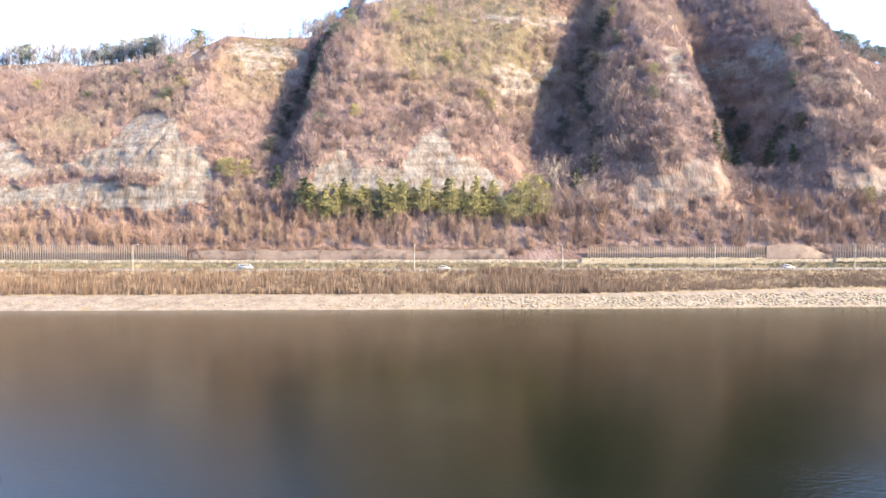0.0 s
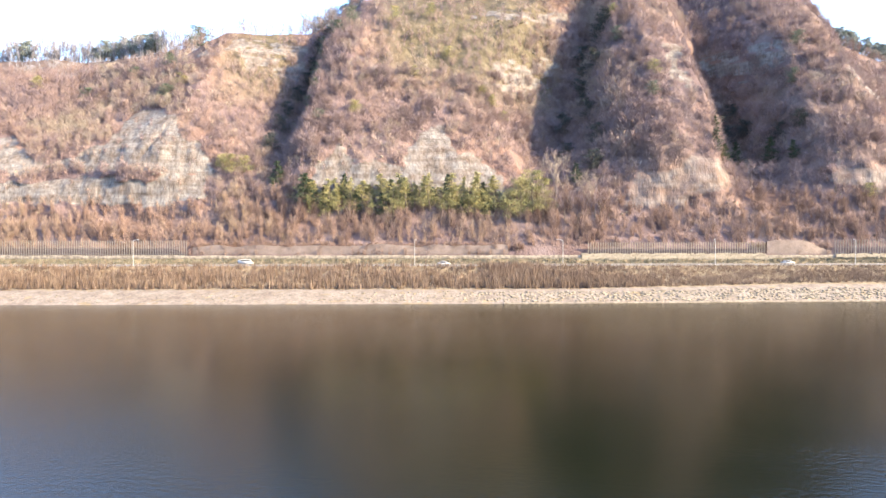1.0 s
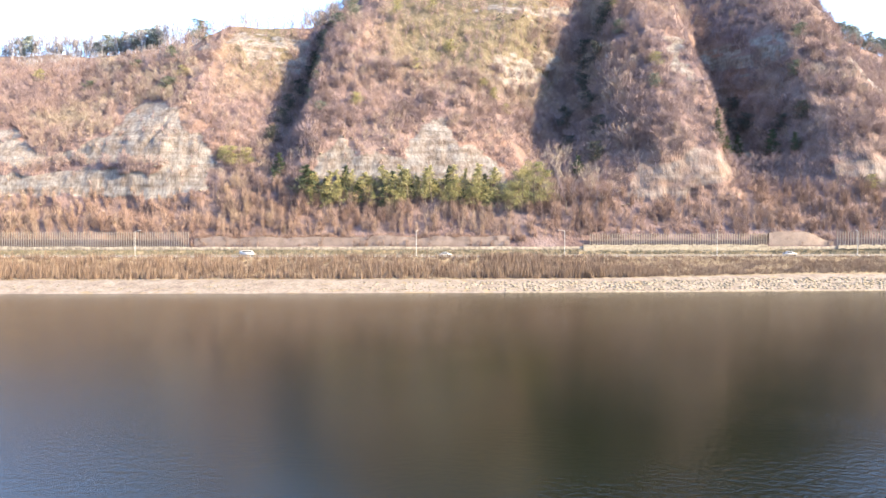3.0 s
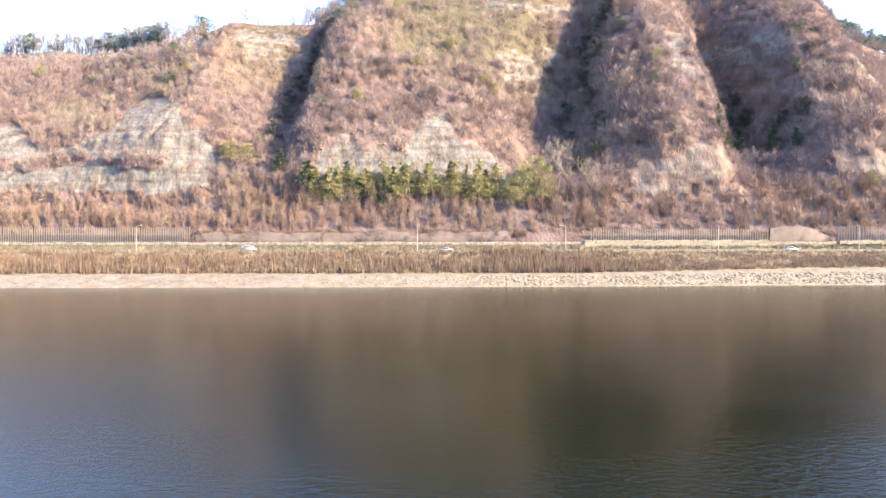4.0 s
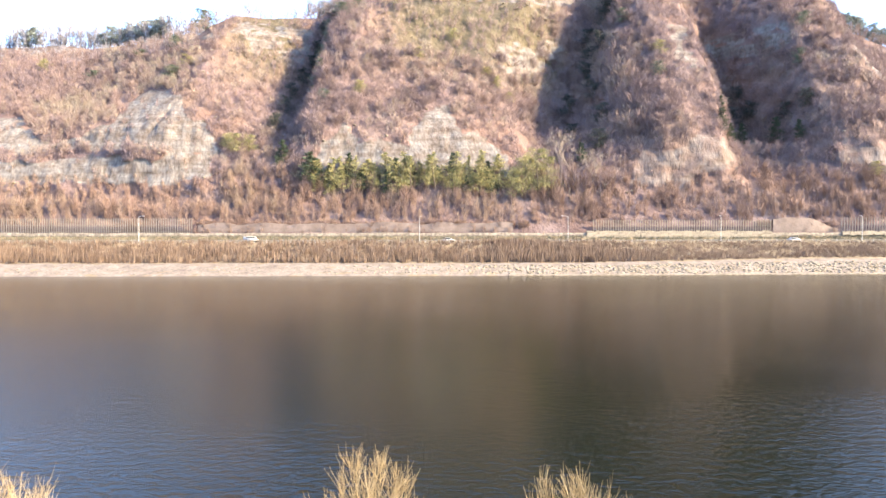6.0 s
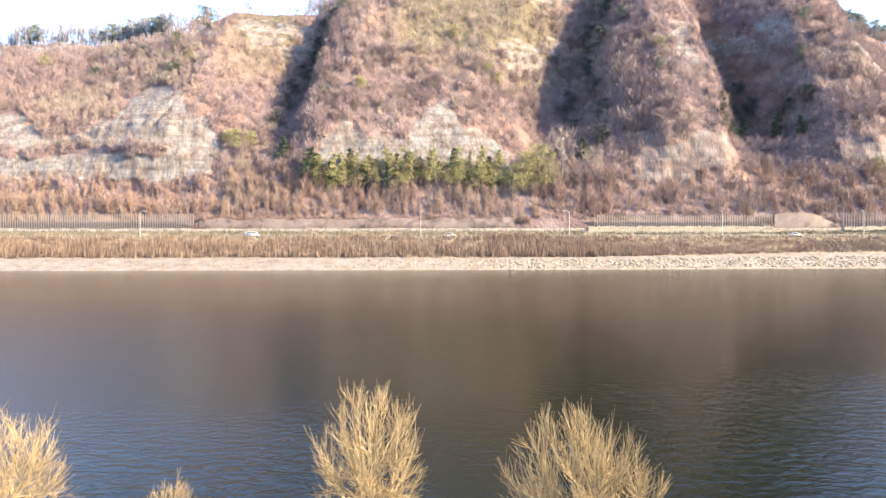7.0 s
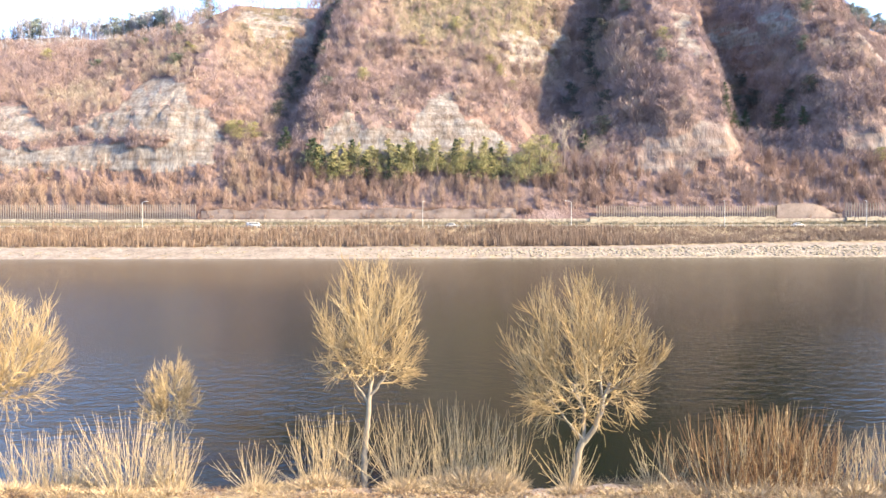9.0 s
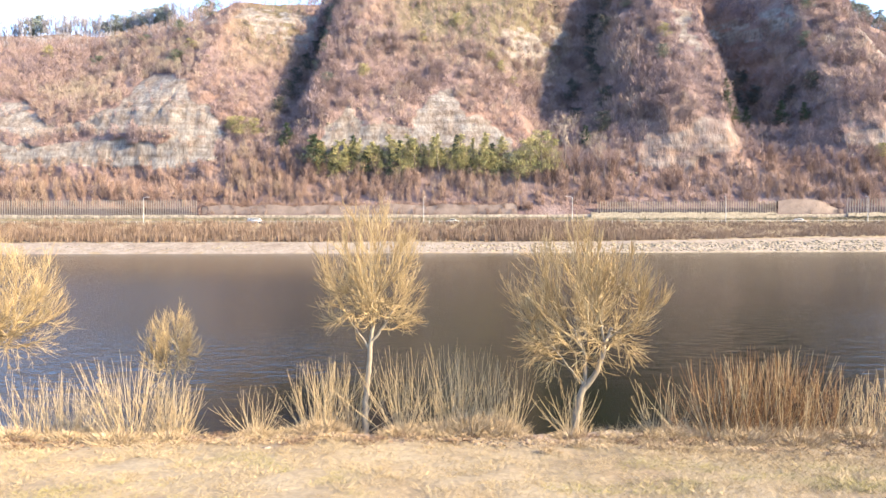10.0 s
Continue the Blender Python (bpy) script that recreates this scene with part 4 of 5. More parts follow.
reeds = [reed_proto(rng) for _ in range(8)]
n = 12500
sx = np.concatenate([rng.uniform(-150, 165, 7500), rng.uniform(15, 165, 5000)])
along = rng.uniform(0, 1, n)
sy = 214.0 + 21.4 * along + shift(sx) * (1 - along) + road_shift(sx) * along
size = (1 - 0.55 * step(20, 90, sx)) * (1 - 0.3 * along ** 2) * np.clip(2.3 + 1.6 * fbm(sx / 7.0, sy / 5.0, 91) + rng.normal(0, 0.8, n), 0.7, 5.4)
v, f, t = scatter(reeds, np.stack([sx, sy, ground_z(sx, sy)], -1), rng.uniform(0, 6.28, n), np.stack([size * 0.5, size], -1),
                  np.clip(0.42 + 0.13 * step(15, 60, sx) + 0.4 * fbm(sx / 6.0, sy / 6.0, 93) + rng.normal(0, 0.24, n), 0, 1))
thing("reed_bed", "tall dry brown reeds between water and road", "reeds", kind="stuff", data=mesh_of("reed_bed", v, f, REED, tint=t))


stakes = [forked_tree(rng, 4, 0.2, 0.35, 2.6) for _ in range(6)]
n = 420
sx = np.concatenate([rng.uniform(-150, 165, 120), rng.uniform(-150, 50, 300)])
sy = 213.5 + 19 * rng.uniform(0, 1, n) ** 1.5 + shift(sx)
size = rng.uniform(2.2, 5.2, n) * (1 - 0.4 * step(20, 90, sx))
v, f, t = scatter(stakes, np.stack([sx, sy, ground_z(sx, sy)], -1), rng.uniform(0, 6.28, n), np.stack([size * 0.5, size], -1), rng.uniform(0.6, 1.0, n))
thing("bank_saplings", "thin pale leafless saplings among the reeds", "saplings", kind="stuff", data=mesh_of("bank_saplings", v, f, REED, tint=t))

n = 4000
sx = rng.uniform(-170, 180, n)
sy = 246.8 + 2.2 * rng.uniform(0, 1, n) + road_shift(sx)
size = rng.uniform(0.3, 1.3, n)
v, f, t = scatter(reeds, np.stack([sx, sy, ground_z(sx, sy)], -1), rng.uniform(0, 6.28, n), np.stack([size * 0.8, size], -1), np.clip(0.45 + 0.4 * fbm(sx / 8.0, sy, 95) + rng.normal(0, 0.15, n), 0, 1))
thing("verge_scrub", "low dry scrub on the bank above the road", "scrub", kind="stuff", data=mesh_of("verge_scrub", v, f, SCRUB, tint=t))


def bare_tree_meshes(seed, tone=0.25):
    """A larger leafless tree 1 high: forked trunk and a crown of fine twigs."""
    rg = np.random.default_rng(seed)
    tb = Tubes()
    tb.add([(0, 0, -0.04), (0.01, 0, 0.12), (0.0, 0.01, 0.28)], 0.02, 0.012, 6)
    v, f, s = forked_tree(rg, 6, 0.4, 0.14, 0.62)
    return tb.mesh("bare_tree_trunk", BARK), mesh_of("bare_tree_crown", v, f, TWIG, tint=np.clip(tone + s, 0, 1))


def bezier(p0, p1, p2, k=6):
    t = np.linspace(0, 1, k)[:, None]
    return (1 - t) ** 2 * p0 + 2 * t * (1 - t) * p1 + t * t * p2


BARE = [bare_tree_meshes(s) for s in (51, 52, 53, 54)]
# paler crown tone stands in for sun on trees before the dark gully
SUNLIT_BARE = [bare_tree_meshes(s, 0.85) for s in (55, 56, 57)]
for k, (x, z, h, w) in enumerate(((42.5, 30, 21, 0.95), (47.5, 29, 17, 1.0), (37.5, 26, 13, 0.9), (53.5, 28, 15, 1.0), (58, 27, 12, 1.1))):
    ob = thing("bare_tree", "tall leafless tree below a shaded gully, crown paled as if sunlit", "tree", "bare trees on the slope", place=(x, float(front(x, z)) - 1.2, z - 0.4))
    ob.scale, ob.rotation_euler = (h * w, h * w, h), (0, 0, 2.3 * k)
    part("trunk", SUNLIT_BARE[k % 3][0], ob)
    part("crown", SUNLIT_BARE[k % 3][1], ob)
for k, (x, z, h, w) in enumerate(((43.5, 39, 15, 1.0), (47, 36, 12, 1.1), (45, 25, 13, 0.9), (50, 24, 12, 1.0), (39, 27, 11, 0.8), (56, 26, 10, 1.1), (62, 28, 9, 1.2), (112, 38, 11, 1.1), (119, 36, 13, 1.0),
                                  (127, 37, 12, 1.1), (136, 38, 11, 1.0), (146, 36, 12, 1.0), (-58, 30, 9, 1.2), (-66, 31, 10, 1.1), (-80, 30, 10, 1.2), (152, 62, 9, 1.1), (151, 74, 8, 1.2), (74, 60, 9, 1.2),
                                  (73, 68, 9, 1.2), (77, 82, 8, 1.3), (81, 98, 8, 1.2), (-50, 58, 8, 1.2), (-48, 70, 9, 1.2), (-45, 84, 8, 1.2), (-42, 98, 8, 1.2))):
    ob = thing("bare_tree", "leafless grey-brown tree standing on the slope", "tree", "bare trees on the slope", place=(x, float(front(x, z)) - 0.3, z - 0.2))
    ob.scale, ob.rotation_euler = (h * w, h * w, h), (0, 0, 1.7 * k)
    part("trunk", BARE[k % 4][0], ob)
    part("crown", BARE[k % 4][1], ob)


def lamp_post_meshes():
    tb = Tubes()
    tb.add([(0, 0, 0), (0, 0, 3), (0, 0, 8.0), (0, 0, 8.4)], 0.11, 0.06, 8)
    pole = tb.mesh("lamp_pole", LAMP_STEEL)
    tb = Tubes()
    tb.add([(0, 0, 8.25), (0.4, -0.1, 8.5), (1.0, -0.25, 8.65), (1.5, -0.35, 8.7)], 0.08, 0.06, 6)
    arm = tb.mesh("lamp_arm", LAMP_STEEL)
    head = bm_mesh("lamp_head", box_bm(0.85, 0.32, 0.16, (1.75, -0.4, 8.72), 0.05), LAMP_STEEL)
    lens = bm_mesh("lamp_lens", box_bm(0.5, 0.24, 0.05, (1.8, -0.4, 8.62), 0.02), LAMP_GLASS)
    foot = bm_mesh("lamp_foot", box_bm(0.5, 0.5, 0.3, (0, 0, 0.12), 0.04), CONCRETE)
    return pole, arm, head, lens, foot


pole, arm, head, lens, foot = lamp_post_meshes()
for x, turn in ((-99.5, 0), (-7.9, 90), (40.7, 180), (91.2, 90), (138.1, 90)):
    ob = thing("street_lamp", "tall pale steel street lamp beside the road", "street lamp", "street lamps along the road", place=(x, 236.0 + float(road_shift(x)), 9.0))
    ob.rotation_euler = (0, 0, radians(turn))
    part("pole", pole, ob)
    part("arm", arm, ob)
    h = part("head", head, ob)
    part("lens", lens, h, "milky glass lens")
    part("foot", foot, ob, "concrete foot")


def run_mesh(name, x0, x1, y, z0, z1, thick, mat, wave=0.0, step_x=2.0, fall=0.0, rise=0.0, askew=road_shift):
    """A low wall or beam that follows the road from x0 to x1, from z0 up to z1."""
    xs = np.linspace(x0, x1, int((x1 - x0) / step_x) + 2)
    ys = y + askew(xs)
    top = z1 + wave * fbm(xs / 7.0, 0.3, 101, 3) - fall * step(x1 - 11, x1, xs) - rise * (1 - step(x0, x0 + 5, xs))
    V = np.concatenate([np.stack([xs, ys, np.full(len(xs), z0)], -1), np.stack([xs, ys, top], -1), np.stack([xs, ys + thick, top], -1), np.stack([xs, ys + thick, np.full(len(xs), z0)], -1)])
    f = grid_faces(4, len(xs))
    return mesh_of(name, V, f, mat)


guard = thing("guardrail", "pale steel guardrail along the river side of the road", "guardrail")
part("beam", run_mesh("guardrail_beam", -170, 185, 236.2, 9.5, 9.75, 0.08, RUST), guard)
post = bm_mesh("guardrail_post", box_bm(0.16, 0.16, 0.95, (0, 0, 0.45), 0.02), LAMP_STEEL)
for i in range(89):
    x = -170 + 4.0 * i
    part("post", post, guard, at=(x, 236.35 + float(road_shift(x)), 9.0))

thing("barrier", "long pale concrete barrier above the road", "barrier", kind="structure", data=run_mesh("barrier", -260, 260, 249.0, 11.0, 12.2, 0.4, CONCRETE, 0.3))
thing("retaining_wall", "pinkish sprayed-concrete retaining wall behind the road", "retaining wall", kind="structure",
      data=run_mesh("retaining_wall", -85, 24, 250.2, 11.0, 15.6, 0.8, SHOTCRETE, 1.2))
thing("retaining_wall", "grey rounded sprayed-concrete wall beside the road", "retaining wall", kind="structure",
      data=run_mesh("retaining_wall_short", 115, 138, 250.2, 11.0, 17.3, 0.8, SHOTCRETE, 0.5, step_x=0.8, fall=3.6, rise=0.4))

thing("toe_ledge", "pale grey concrete ledge along the far water's edge", "ledge", kind="structure", data=run_mesh("toe_ledge", 18, 190, 198.9, -0.6, 0.32, 1.6, CONCRETE, 0.12, askew=shift))

wall_rng = random.Random(12)
blocks = []
for k in range(6):
    bm = box_bm(wall_rng.uniform(0.8, 1.7), 0.5, wall_rng.uniform(0.5, 0.95), (0, 0, 0), 0.09)
    for vert in bm.verts:
        vert.co += 0.07 * noise.noise_vector(vert.co * 1.3 + Vector((9.0 * k, 0, 0)))
    blocks.append(bm_mesh("wall_block", bm, STONE_BLOCK))
rubble = thing("stone_wall", "rough pale stone wall below the rockfall fence", "wall", kind="structure")
for x0, x1, z in ((50, 114, 12.35), (50, 114, 11.7), (50, 114, 11.2), (48, 116, 10.7), (139, 165, 12.2), (139, 165, 11.6)):
    x = float(x0)
    while x < x1:
        st = part("stone", wall_rng.choice(blocks), rubble, at=(x, 248.75 + float(road_shift(x)), z + wall_rng.uniform(-0.15, 0.2)))
        st.rotation_euler = (0, wall_rng.uniform(-0.12, 0.12), wall_rng.choice((0, math.pi)))
        x += wall_rng.uniform(0.75, 1.25)

brush = [bare_tree(rng, 90, rng.uniform(0.9, 1.4), 0.9, 1.0) for _ in range(6)]
n = 800
bx = np.concatenate([rng.uniform(-86, 30, 700), rng.uniform(110, 141, 100)])
by = 249.7 + rng.uniform(0, 1, n) ** 0.7 * 3.0 + road_shift(bx)
size = rng.uniform(0.8, 3.4, n)
v, f, t = scatter(brush, np.stack([bx, by, np.where(by - road_shift(bx) < 250.2, 12.0, 14.2)], -1), rng.uniform(0, 6.28, n), np.stack([size, size], -1), rng.uniform(0.2, 0.7, n))
thing("wall_top_brush", "dry leafless brush growing over the retaining walls", "brush", kind="stuff", data=mesh_of("wall_top_brush", v, f, THICKET, tint=t))

picket_long = bm_mesh("tall_fence_post", box_bm(0.22, 0.22, 5.4, (0, 0, 2.5), 0.02), RUST)
picket_short = bm_mesh("short_fence_post", box_bm(0.24, 0.22, 3.9, (0, 0, 1.75), 0.02), PALE_POST)
for x0, x1, pm, gap, z, h in ((-160, -87, picket_long, 0.82, 12.1, 4.9), (52, 114, picket_short, 0.86, 12.9, 2.9), (139, 170, picket_long, 0.95, 12.3, 4.6)):
    fence = thing("rockfall_fence", "fence of close rusty steel posts above the barrier", "fence", "rockfall fences")
    xs = np.arange(x0, x1, gap)
    for x in xs:
        part("post", pm, fence, at=(float(x), 249.9 + float(road_shift(x)), z))
    for hh in (0.35, h * 0.55):
        part("rail", run_mesh("fence_rail", x0, x1, 250.06, z + hh, z + hh + 0.12, 0.05, RUST), fence)


def car_meshes(length, height, van):
    w = 1.75
    prof = ([(0, 0.35), (0, 1.0), (0.15, height - 0.1), (0.35, height), (length - 1.1, height), (length - 0.45, 1.15), (length - 0.05, 0.95), (length, 0.35)] if van
            else [(0, 0.35), (0, 0.9), (0.7, 0.95), (1.15, height), (2.7, height), (3.4, 0.95), (length - 0.1, 0.8), (length, 0.35)])
    bm = bmesh.new()
    l = [bm.verts.new((px, -w / 2, pz)) for px, pz in prof]
    r = [bm.verts.new((px, w / 2, pz)) for px, pz in prof]
    bm.faces.new(l)
    bm.faces.new(r[::-1])
    for i in range(len(prof)):
        j = (i + 1) % len(prof)
        bm.faces.new((l[j], l[i], r[i], r[j]))
    bmesh.ops.recalc_face_normals(bm, faces=bm.faces)
    bmesh.ops.bevel(bm, geom=list(bm.edges), offset=0.06, segments=2, affect="EDGES")
    body = bm_mesh("car_body", bm, WHITE_PAINT, True)
    glass = bm_mesh("car_side_glass", box_bm(length * (0.62 if van else 0.4), 0.04, 0.42, (length * (0.52 if van else 0.43), 0, height - 0.36), 0.015), CAR_GLASS)
    bm = bmesh.new()
    bmesh.ops.create_cone(bm, cap_ends=True, segments=20, radius1=0.33, radius2=0.33, depth=0.22, matrix=Matrix.Rotation(radians(90), 4, "X"))
    return body, glass, bm_mesh("car_wheel", bm, TYRE)


for x, lane, length, height, van, label in ((-67.5, 243.6, 5.0, 1.95, True, "white van driving along the riverside road"), (-0.5, 239.6, 4.4, 1.5, False, "white saloon car driving along the riverside road"),
                                            (117, 243.6, 4.4, 1.5, False, "white hatchback driving along the riverside road")):
    body, glass, wheel = car_meshes(length, height, van)
    car = thing("van" if van else "car", label, "van" if van else "car", "road traffic", place=(x, lane + float(road_shift(x)), 9.05))
    part("body", body, car)
    for side in (-0.87, 0.87):
        part("side_window", glass, car, "dark side window", at=(0, side, 0))
    for wx in (0.85, length - 0.85):
        for wy in (-0.8, 0.8):
            part("wheel", wheel, car, at=(wx, wy, 0.33))


# ---- near bank: willows ----
def willow(name, label, base, limbs, centre, radii, shoots, seed, thick=1.0, low=0.0, lift=0.0):
    """A pollard-like willow: stems as bent lines, boughs spread through the crown, and branches that sweep out and up from them with side twigs."""
    rg = np.random.default_rng(seed)
    ob = thing(name, label, "tree", "willows on the near bank", place=base)
    centre, radii = np.array(centre, float) + np.array([0, 0, lift]), np.array(radii, float)
    ends = []
    for k, (pts, r0, r1) in enumerate(limbs):
        pts = np.array(pts, float)
        pts[:, 2] += np.where(pts[:, 2] > 0.3, lift, 0)
        fine = np.concatenate([np.linspace(pts[i], pts[i + 1], 6)[:-1] for i in range(len(pts) - 1)] + [pts[-1:]])
        fine[1:-1] = (fine[:-2] + 2 * fine[1:-1] + fine[2:]) / 4
        fine[1:-1] += rg.normal(0, 0.012, (len(fine) - 2, 3))
        tb = Tubes()
        tb.add(fine, r0, r1, 9)
        part("trunk" if k == 0 else "limb", tb.mesh("willow_stem", WILLOW_BARK), ob, "pale bark" if k == 0 else "")
        ends.append(fine)
    boughs = []
    count = 36
    for i in range(count):
        up, an = 1.0 - 1.75 * (i + 0.5) / count, 2.39996 * i + rg.normal(0, 0.2)
        side = math.sqrt(max(0.0, 1 - up * up))
        d = np.array([side * math.cos(an), side * math.sin(an), up]) + rg.normal(0, 0.08, 3)
        p2 = centre + d * radii * rg.uniform(0.6, 0.9)
        line = min(ends[1:], key=lambda q: np.linalg.norm(q[-1] - p2) + rg.uniform(0, 0.5))
        p0 = line[int(len(line) * rg.uniform(0.4, 0.999))]
        gap = p2 - p0
        p1 = p0 + gap * (0.62, 0.62, 0.38 if up > -0.1 else -0.1) + rg.normal(0, 0.07, 3)
        bough = bezier(p0, p1, p2, 12)
        bough[1:-1] += rg.normal(0, 0.016, (10, 3))
        tb = Tubes()
        tb.add(bough, rg.uniform(0.016, 0.024) * thick, 0.005 * thick, 6, float(rg.uniform(0.3, 0.75)))
        part("bough", tb.mesh("willow_bough", WILLOW_TWIG), ob)
        boughs.append(bough)
    for i in range(shoots):
        line = boughs[i % count]
        s = rg.uniform(0.12, 0.98) ** 0.8
        k = min(10, int(s * 11))
        a0 = line[k] + (line[k + 1] - line[k]) * (s * 11 - k)
        way = line[k + 1] - line[k]
        way = way / (np.linalg.norm(way) + 1e-6)
        out = (a0 - centre) / radii
        way = 0.65 * way + 0.3 * out + rg.normal(0, 0.45, 3) + np.array([0, 0, 0.3 if out[2] > -0.4 else 0.05])
        way /= np.linalg.norm(way)
        ln = rg.uniform(0.4, 1.0) * (1 - 0.4 * s) * (radii[0] / 1.4) ** 0.7
        tip = a0 + way * ln
        reach = np.linalg.norm((tip - centre) / radii)
        if reach > 0.93:
            ln *= max(0.25, 1 - 1.6 * (reach - 0.93))
            tip = a0 + way * ln
        bow = np.array([0, 0, (0.26 if out[2] > -0.35 else -0.12) * ln])
        shoot = bezier(a0, a0 + way * ln * 0.5 - 0.3 * bow, tip + bow, 7)
        shoot[1:-1] += rg.normal(0, 0.007, (5, 3))
        r = rg.uniform(0.005, 0.009) * thick
        tone = float(np.clip(rg.normal(0.42, 0.26), 0, 1))
        tb = Tubes()
        tb.add(shoot, r, r * 0.45, 4, tone)
        for _ in range(rg.integers(3, 7)):
            q = rg.uniform(0.1, 0.97)
            k = min(5, int(q * 6))
            b0 = shoot[k] + (shoot[k + 1] - shoot[k]) * (q * 6 - k)
            twig = shoot[k + 1] - shoot[k]
            twig = twig / (np.linalg.norm(twig) + 1e-6) + rg.normal(0, 0.3, 3) + np.array([0, 0, 0.22 - 0.3 * low * (out[2] < -0.3)])
            twig /= np.linalg.norm(twig)
            tl = rg.uniform(0.12, 0.4) * (radii[0] / 1.4) ** 0.5
            tb.add(bezier(b0, b0 + twig * tl * 0.5, b0 + twig * tl + np.array([0, 0, 0.16 * tl]), 4), r * 0.7, r * 0.42, 3, float(np.clip(tone + rg.normal(0.05, 0.15), 0, 1)))
        part("branch", tb.mesh("willow_branch", WILLOW_TWIG), ob)
    return ob


willow("willow_tree", "leafless golden willow with one slim leaning pale trunk", (-2.02, 17.25, -0.03),
       [([(0, 0, -0.1), (0.04, 0, 0.7), (0.1, 0, 1.4), (0.17, 0, 2.15)], 0.085, 0.055), ([(0.17, 0, 2.1), (0.22, 0.02, 2.6), (0.2, 0, 3.3)], 0.05, 0.022),
        ([(0.15, 0, 1.95), (-0.15, 0.05, 2.35), (-0.45, 0, 2.8)], 0.035, 0.018), ([(0.17, 0, 2.1), (0.5, -0.05, 2.5), (0.75, 0, 3.0)], 0.035, 0.018)],
       (0.2, 0, 3.8), (1.4, 1.35, 1.98), 600, 21, 1.0, 0.0, 0.18)
willow("willow_tree", "leafless golden willow with a forked pale trunk", (2.96, 16.95, 0.08),
       [([(0, 0, -0.1), (0.08, 0, 0.45), (0.24, 0, 0.95)], 0.095, 0.075), ([(0.24, 0, 0.92), (0.55, -0.03, 1.35), (0.72, 0, 1.9), (0.9, 0.05, 2.35)], 0.075, 0.04),
        ([(0.24, 0, 0.95), (0.3, 0.1, 1.6), (0.12, 0.1, 2.0), (0.0, 0.1, 2.3)], 0.05, 0.025), ([(0.7, 0, 1.9), (0.66, 0.05, 2.4), (0.5, 0, 2.9)], 0.035, 0.02),
        ([(0.24, 0, 0.95), (-0.1, 0.15, 1.4), (-0.5, 0.1, 1.9)], 0.035, 0.018), ([(0.8, 0, 2.1), (1.2, -0.1, 2.4), (1.6, -0.1, 2.7)], 0.03, 0.016)],
       (0.1, 0, 2.85), (1.84, 1.7, 1.95), 760, 22, 1.15, 1.0, 0.22)
willow("willow_tree", "small leafless golden willow among dry shoots", (-7.0, 18.4, 0.0),
       [([(0, 0, -0.1), (-0.05, 0, 0.6), (-0.02, 0, 1.2)], 0.06, 0.04), ([(-0.02, 0, 1.15), (0.1, 0, 1.7), (0.05, 0, 2.2)], 0.035, 0.018), ([(-0.03, 0, 1.1), (-0.25, 0, 1.5), (-0.3, 0, 1.9)], 0.03, 0.015)],
       (-0.12, 0, 1.75), (0.74, 0.7, 1.35), 330, 23, 0.85)
willow("willow_tree", "broad leafless golden willow leaning over the water", (-11.6, 18.2, 0.0),
       [([(0, 0, -0.1), (-0.12, 0, 0.8), (-0.35, 0, 1.5)], 0.1, 0.07), ([(-0.35, 0, 1.5), (0.1, 0, 2.0), (0.6, 0, 2.6)], 0.05, 0.025), ([(-0.35, 0, 1.5), (-0.7, 0, 2.2), (-0.8, 0, 3.0)], 0.05, 0.025)],
       (0.2, 0, 3.1), (1.8, 1.6, 2.0), 700, 24, 1.0)


def stem_mesh(rg, mat):
    """One upright shoot 1 high, with up to three side twigs."""
    tb = Tubes()
    r = rg.uniform(0.0045, 0.0085)
    tone = float(np.clip(rg.normal(0.5, 0.22), 0, 1))
    tip = np.array([-rg.uniform(0.02, 0.2), rg.normal(0, 0.05), 1.0])
    st = bezier(np.array([0, 0, -0.07]), np.array([rg.uniform(0.0, 0.05), rg.normal(0, 0.03), 0.5]), tip, 8)
    tb.add(st, r, r * 0.3, 4, tone)
    for _ in range(rg.integers(0, 4)):
        k = rg.integers(2, 6)
        way = np.array([rg.normal(0, 0.3), rg.normal(0, 0.3), 1.0]) * rg.uniform(0.12, 0.35)
        tb.add([st[k], st[k] + way * 0.5 + (way * (1, 1, 0)) * 0.2, st[k] + way], r * 0.55, r * 0.25, 3, tone)
    return tb.mesh("osier_stem", mat)


stem_rng = np.random.default_rng(30)
STEMS = {m.name: [stem_mesh(stem_rng, m) for _ in range(24)] for m in (OSIER, RED_OSIER)}


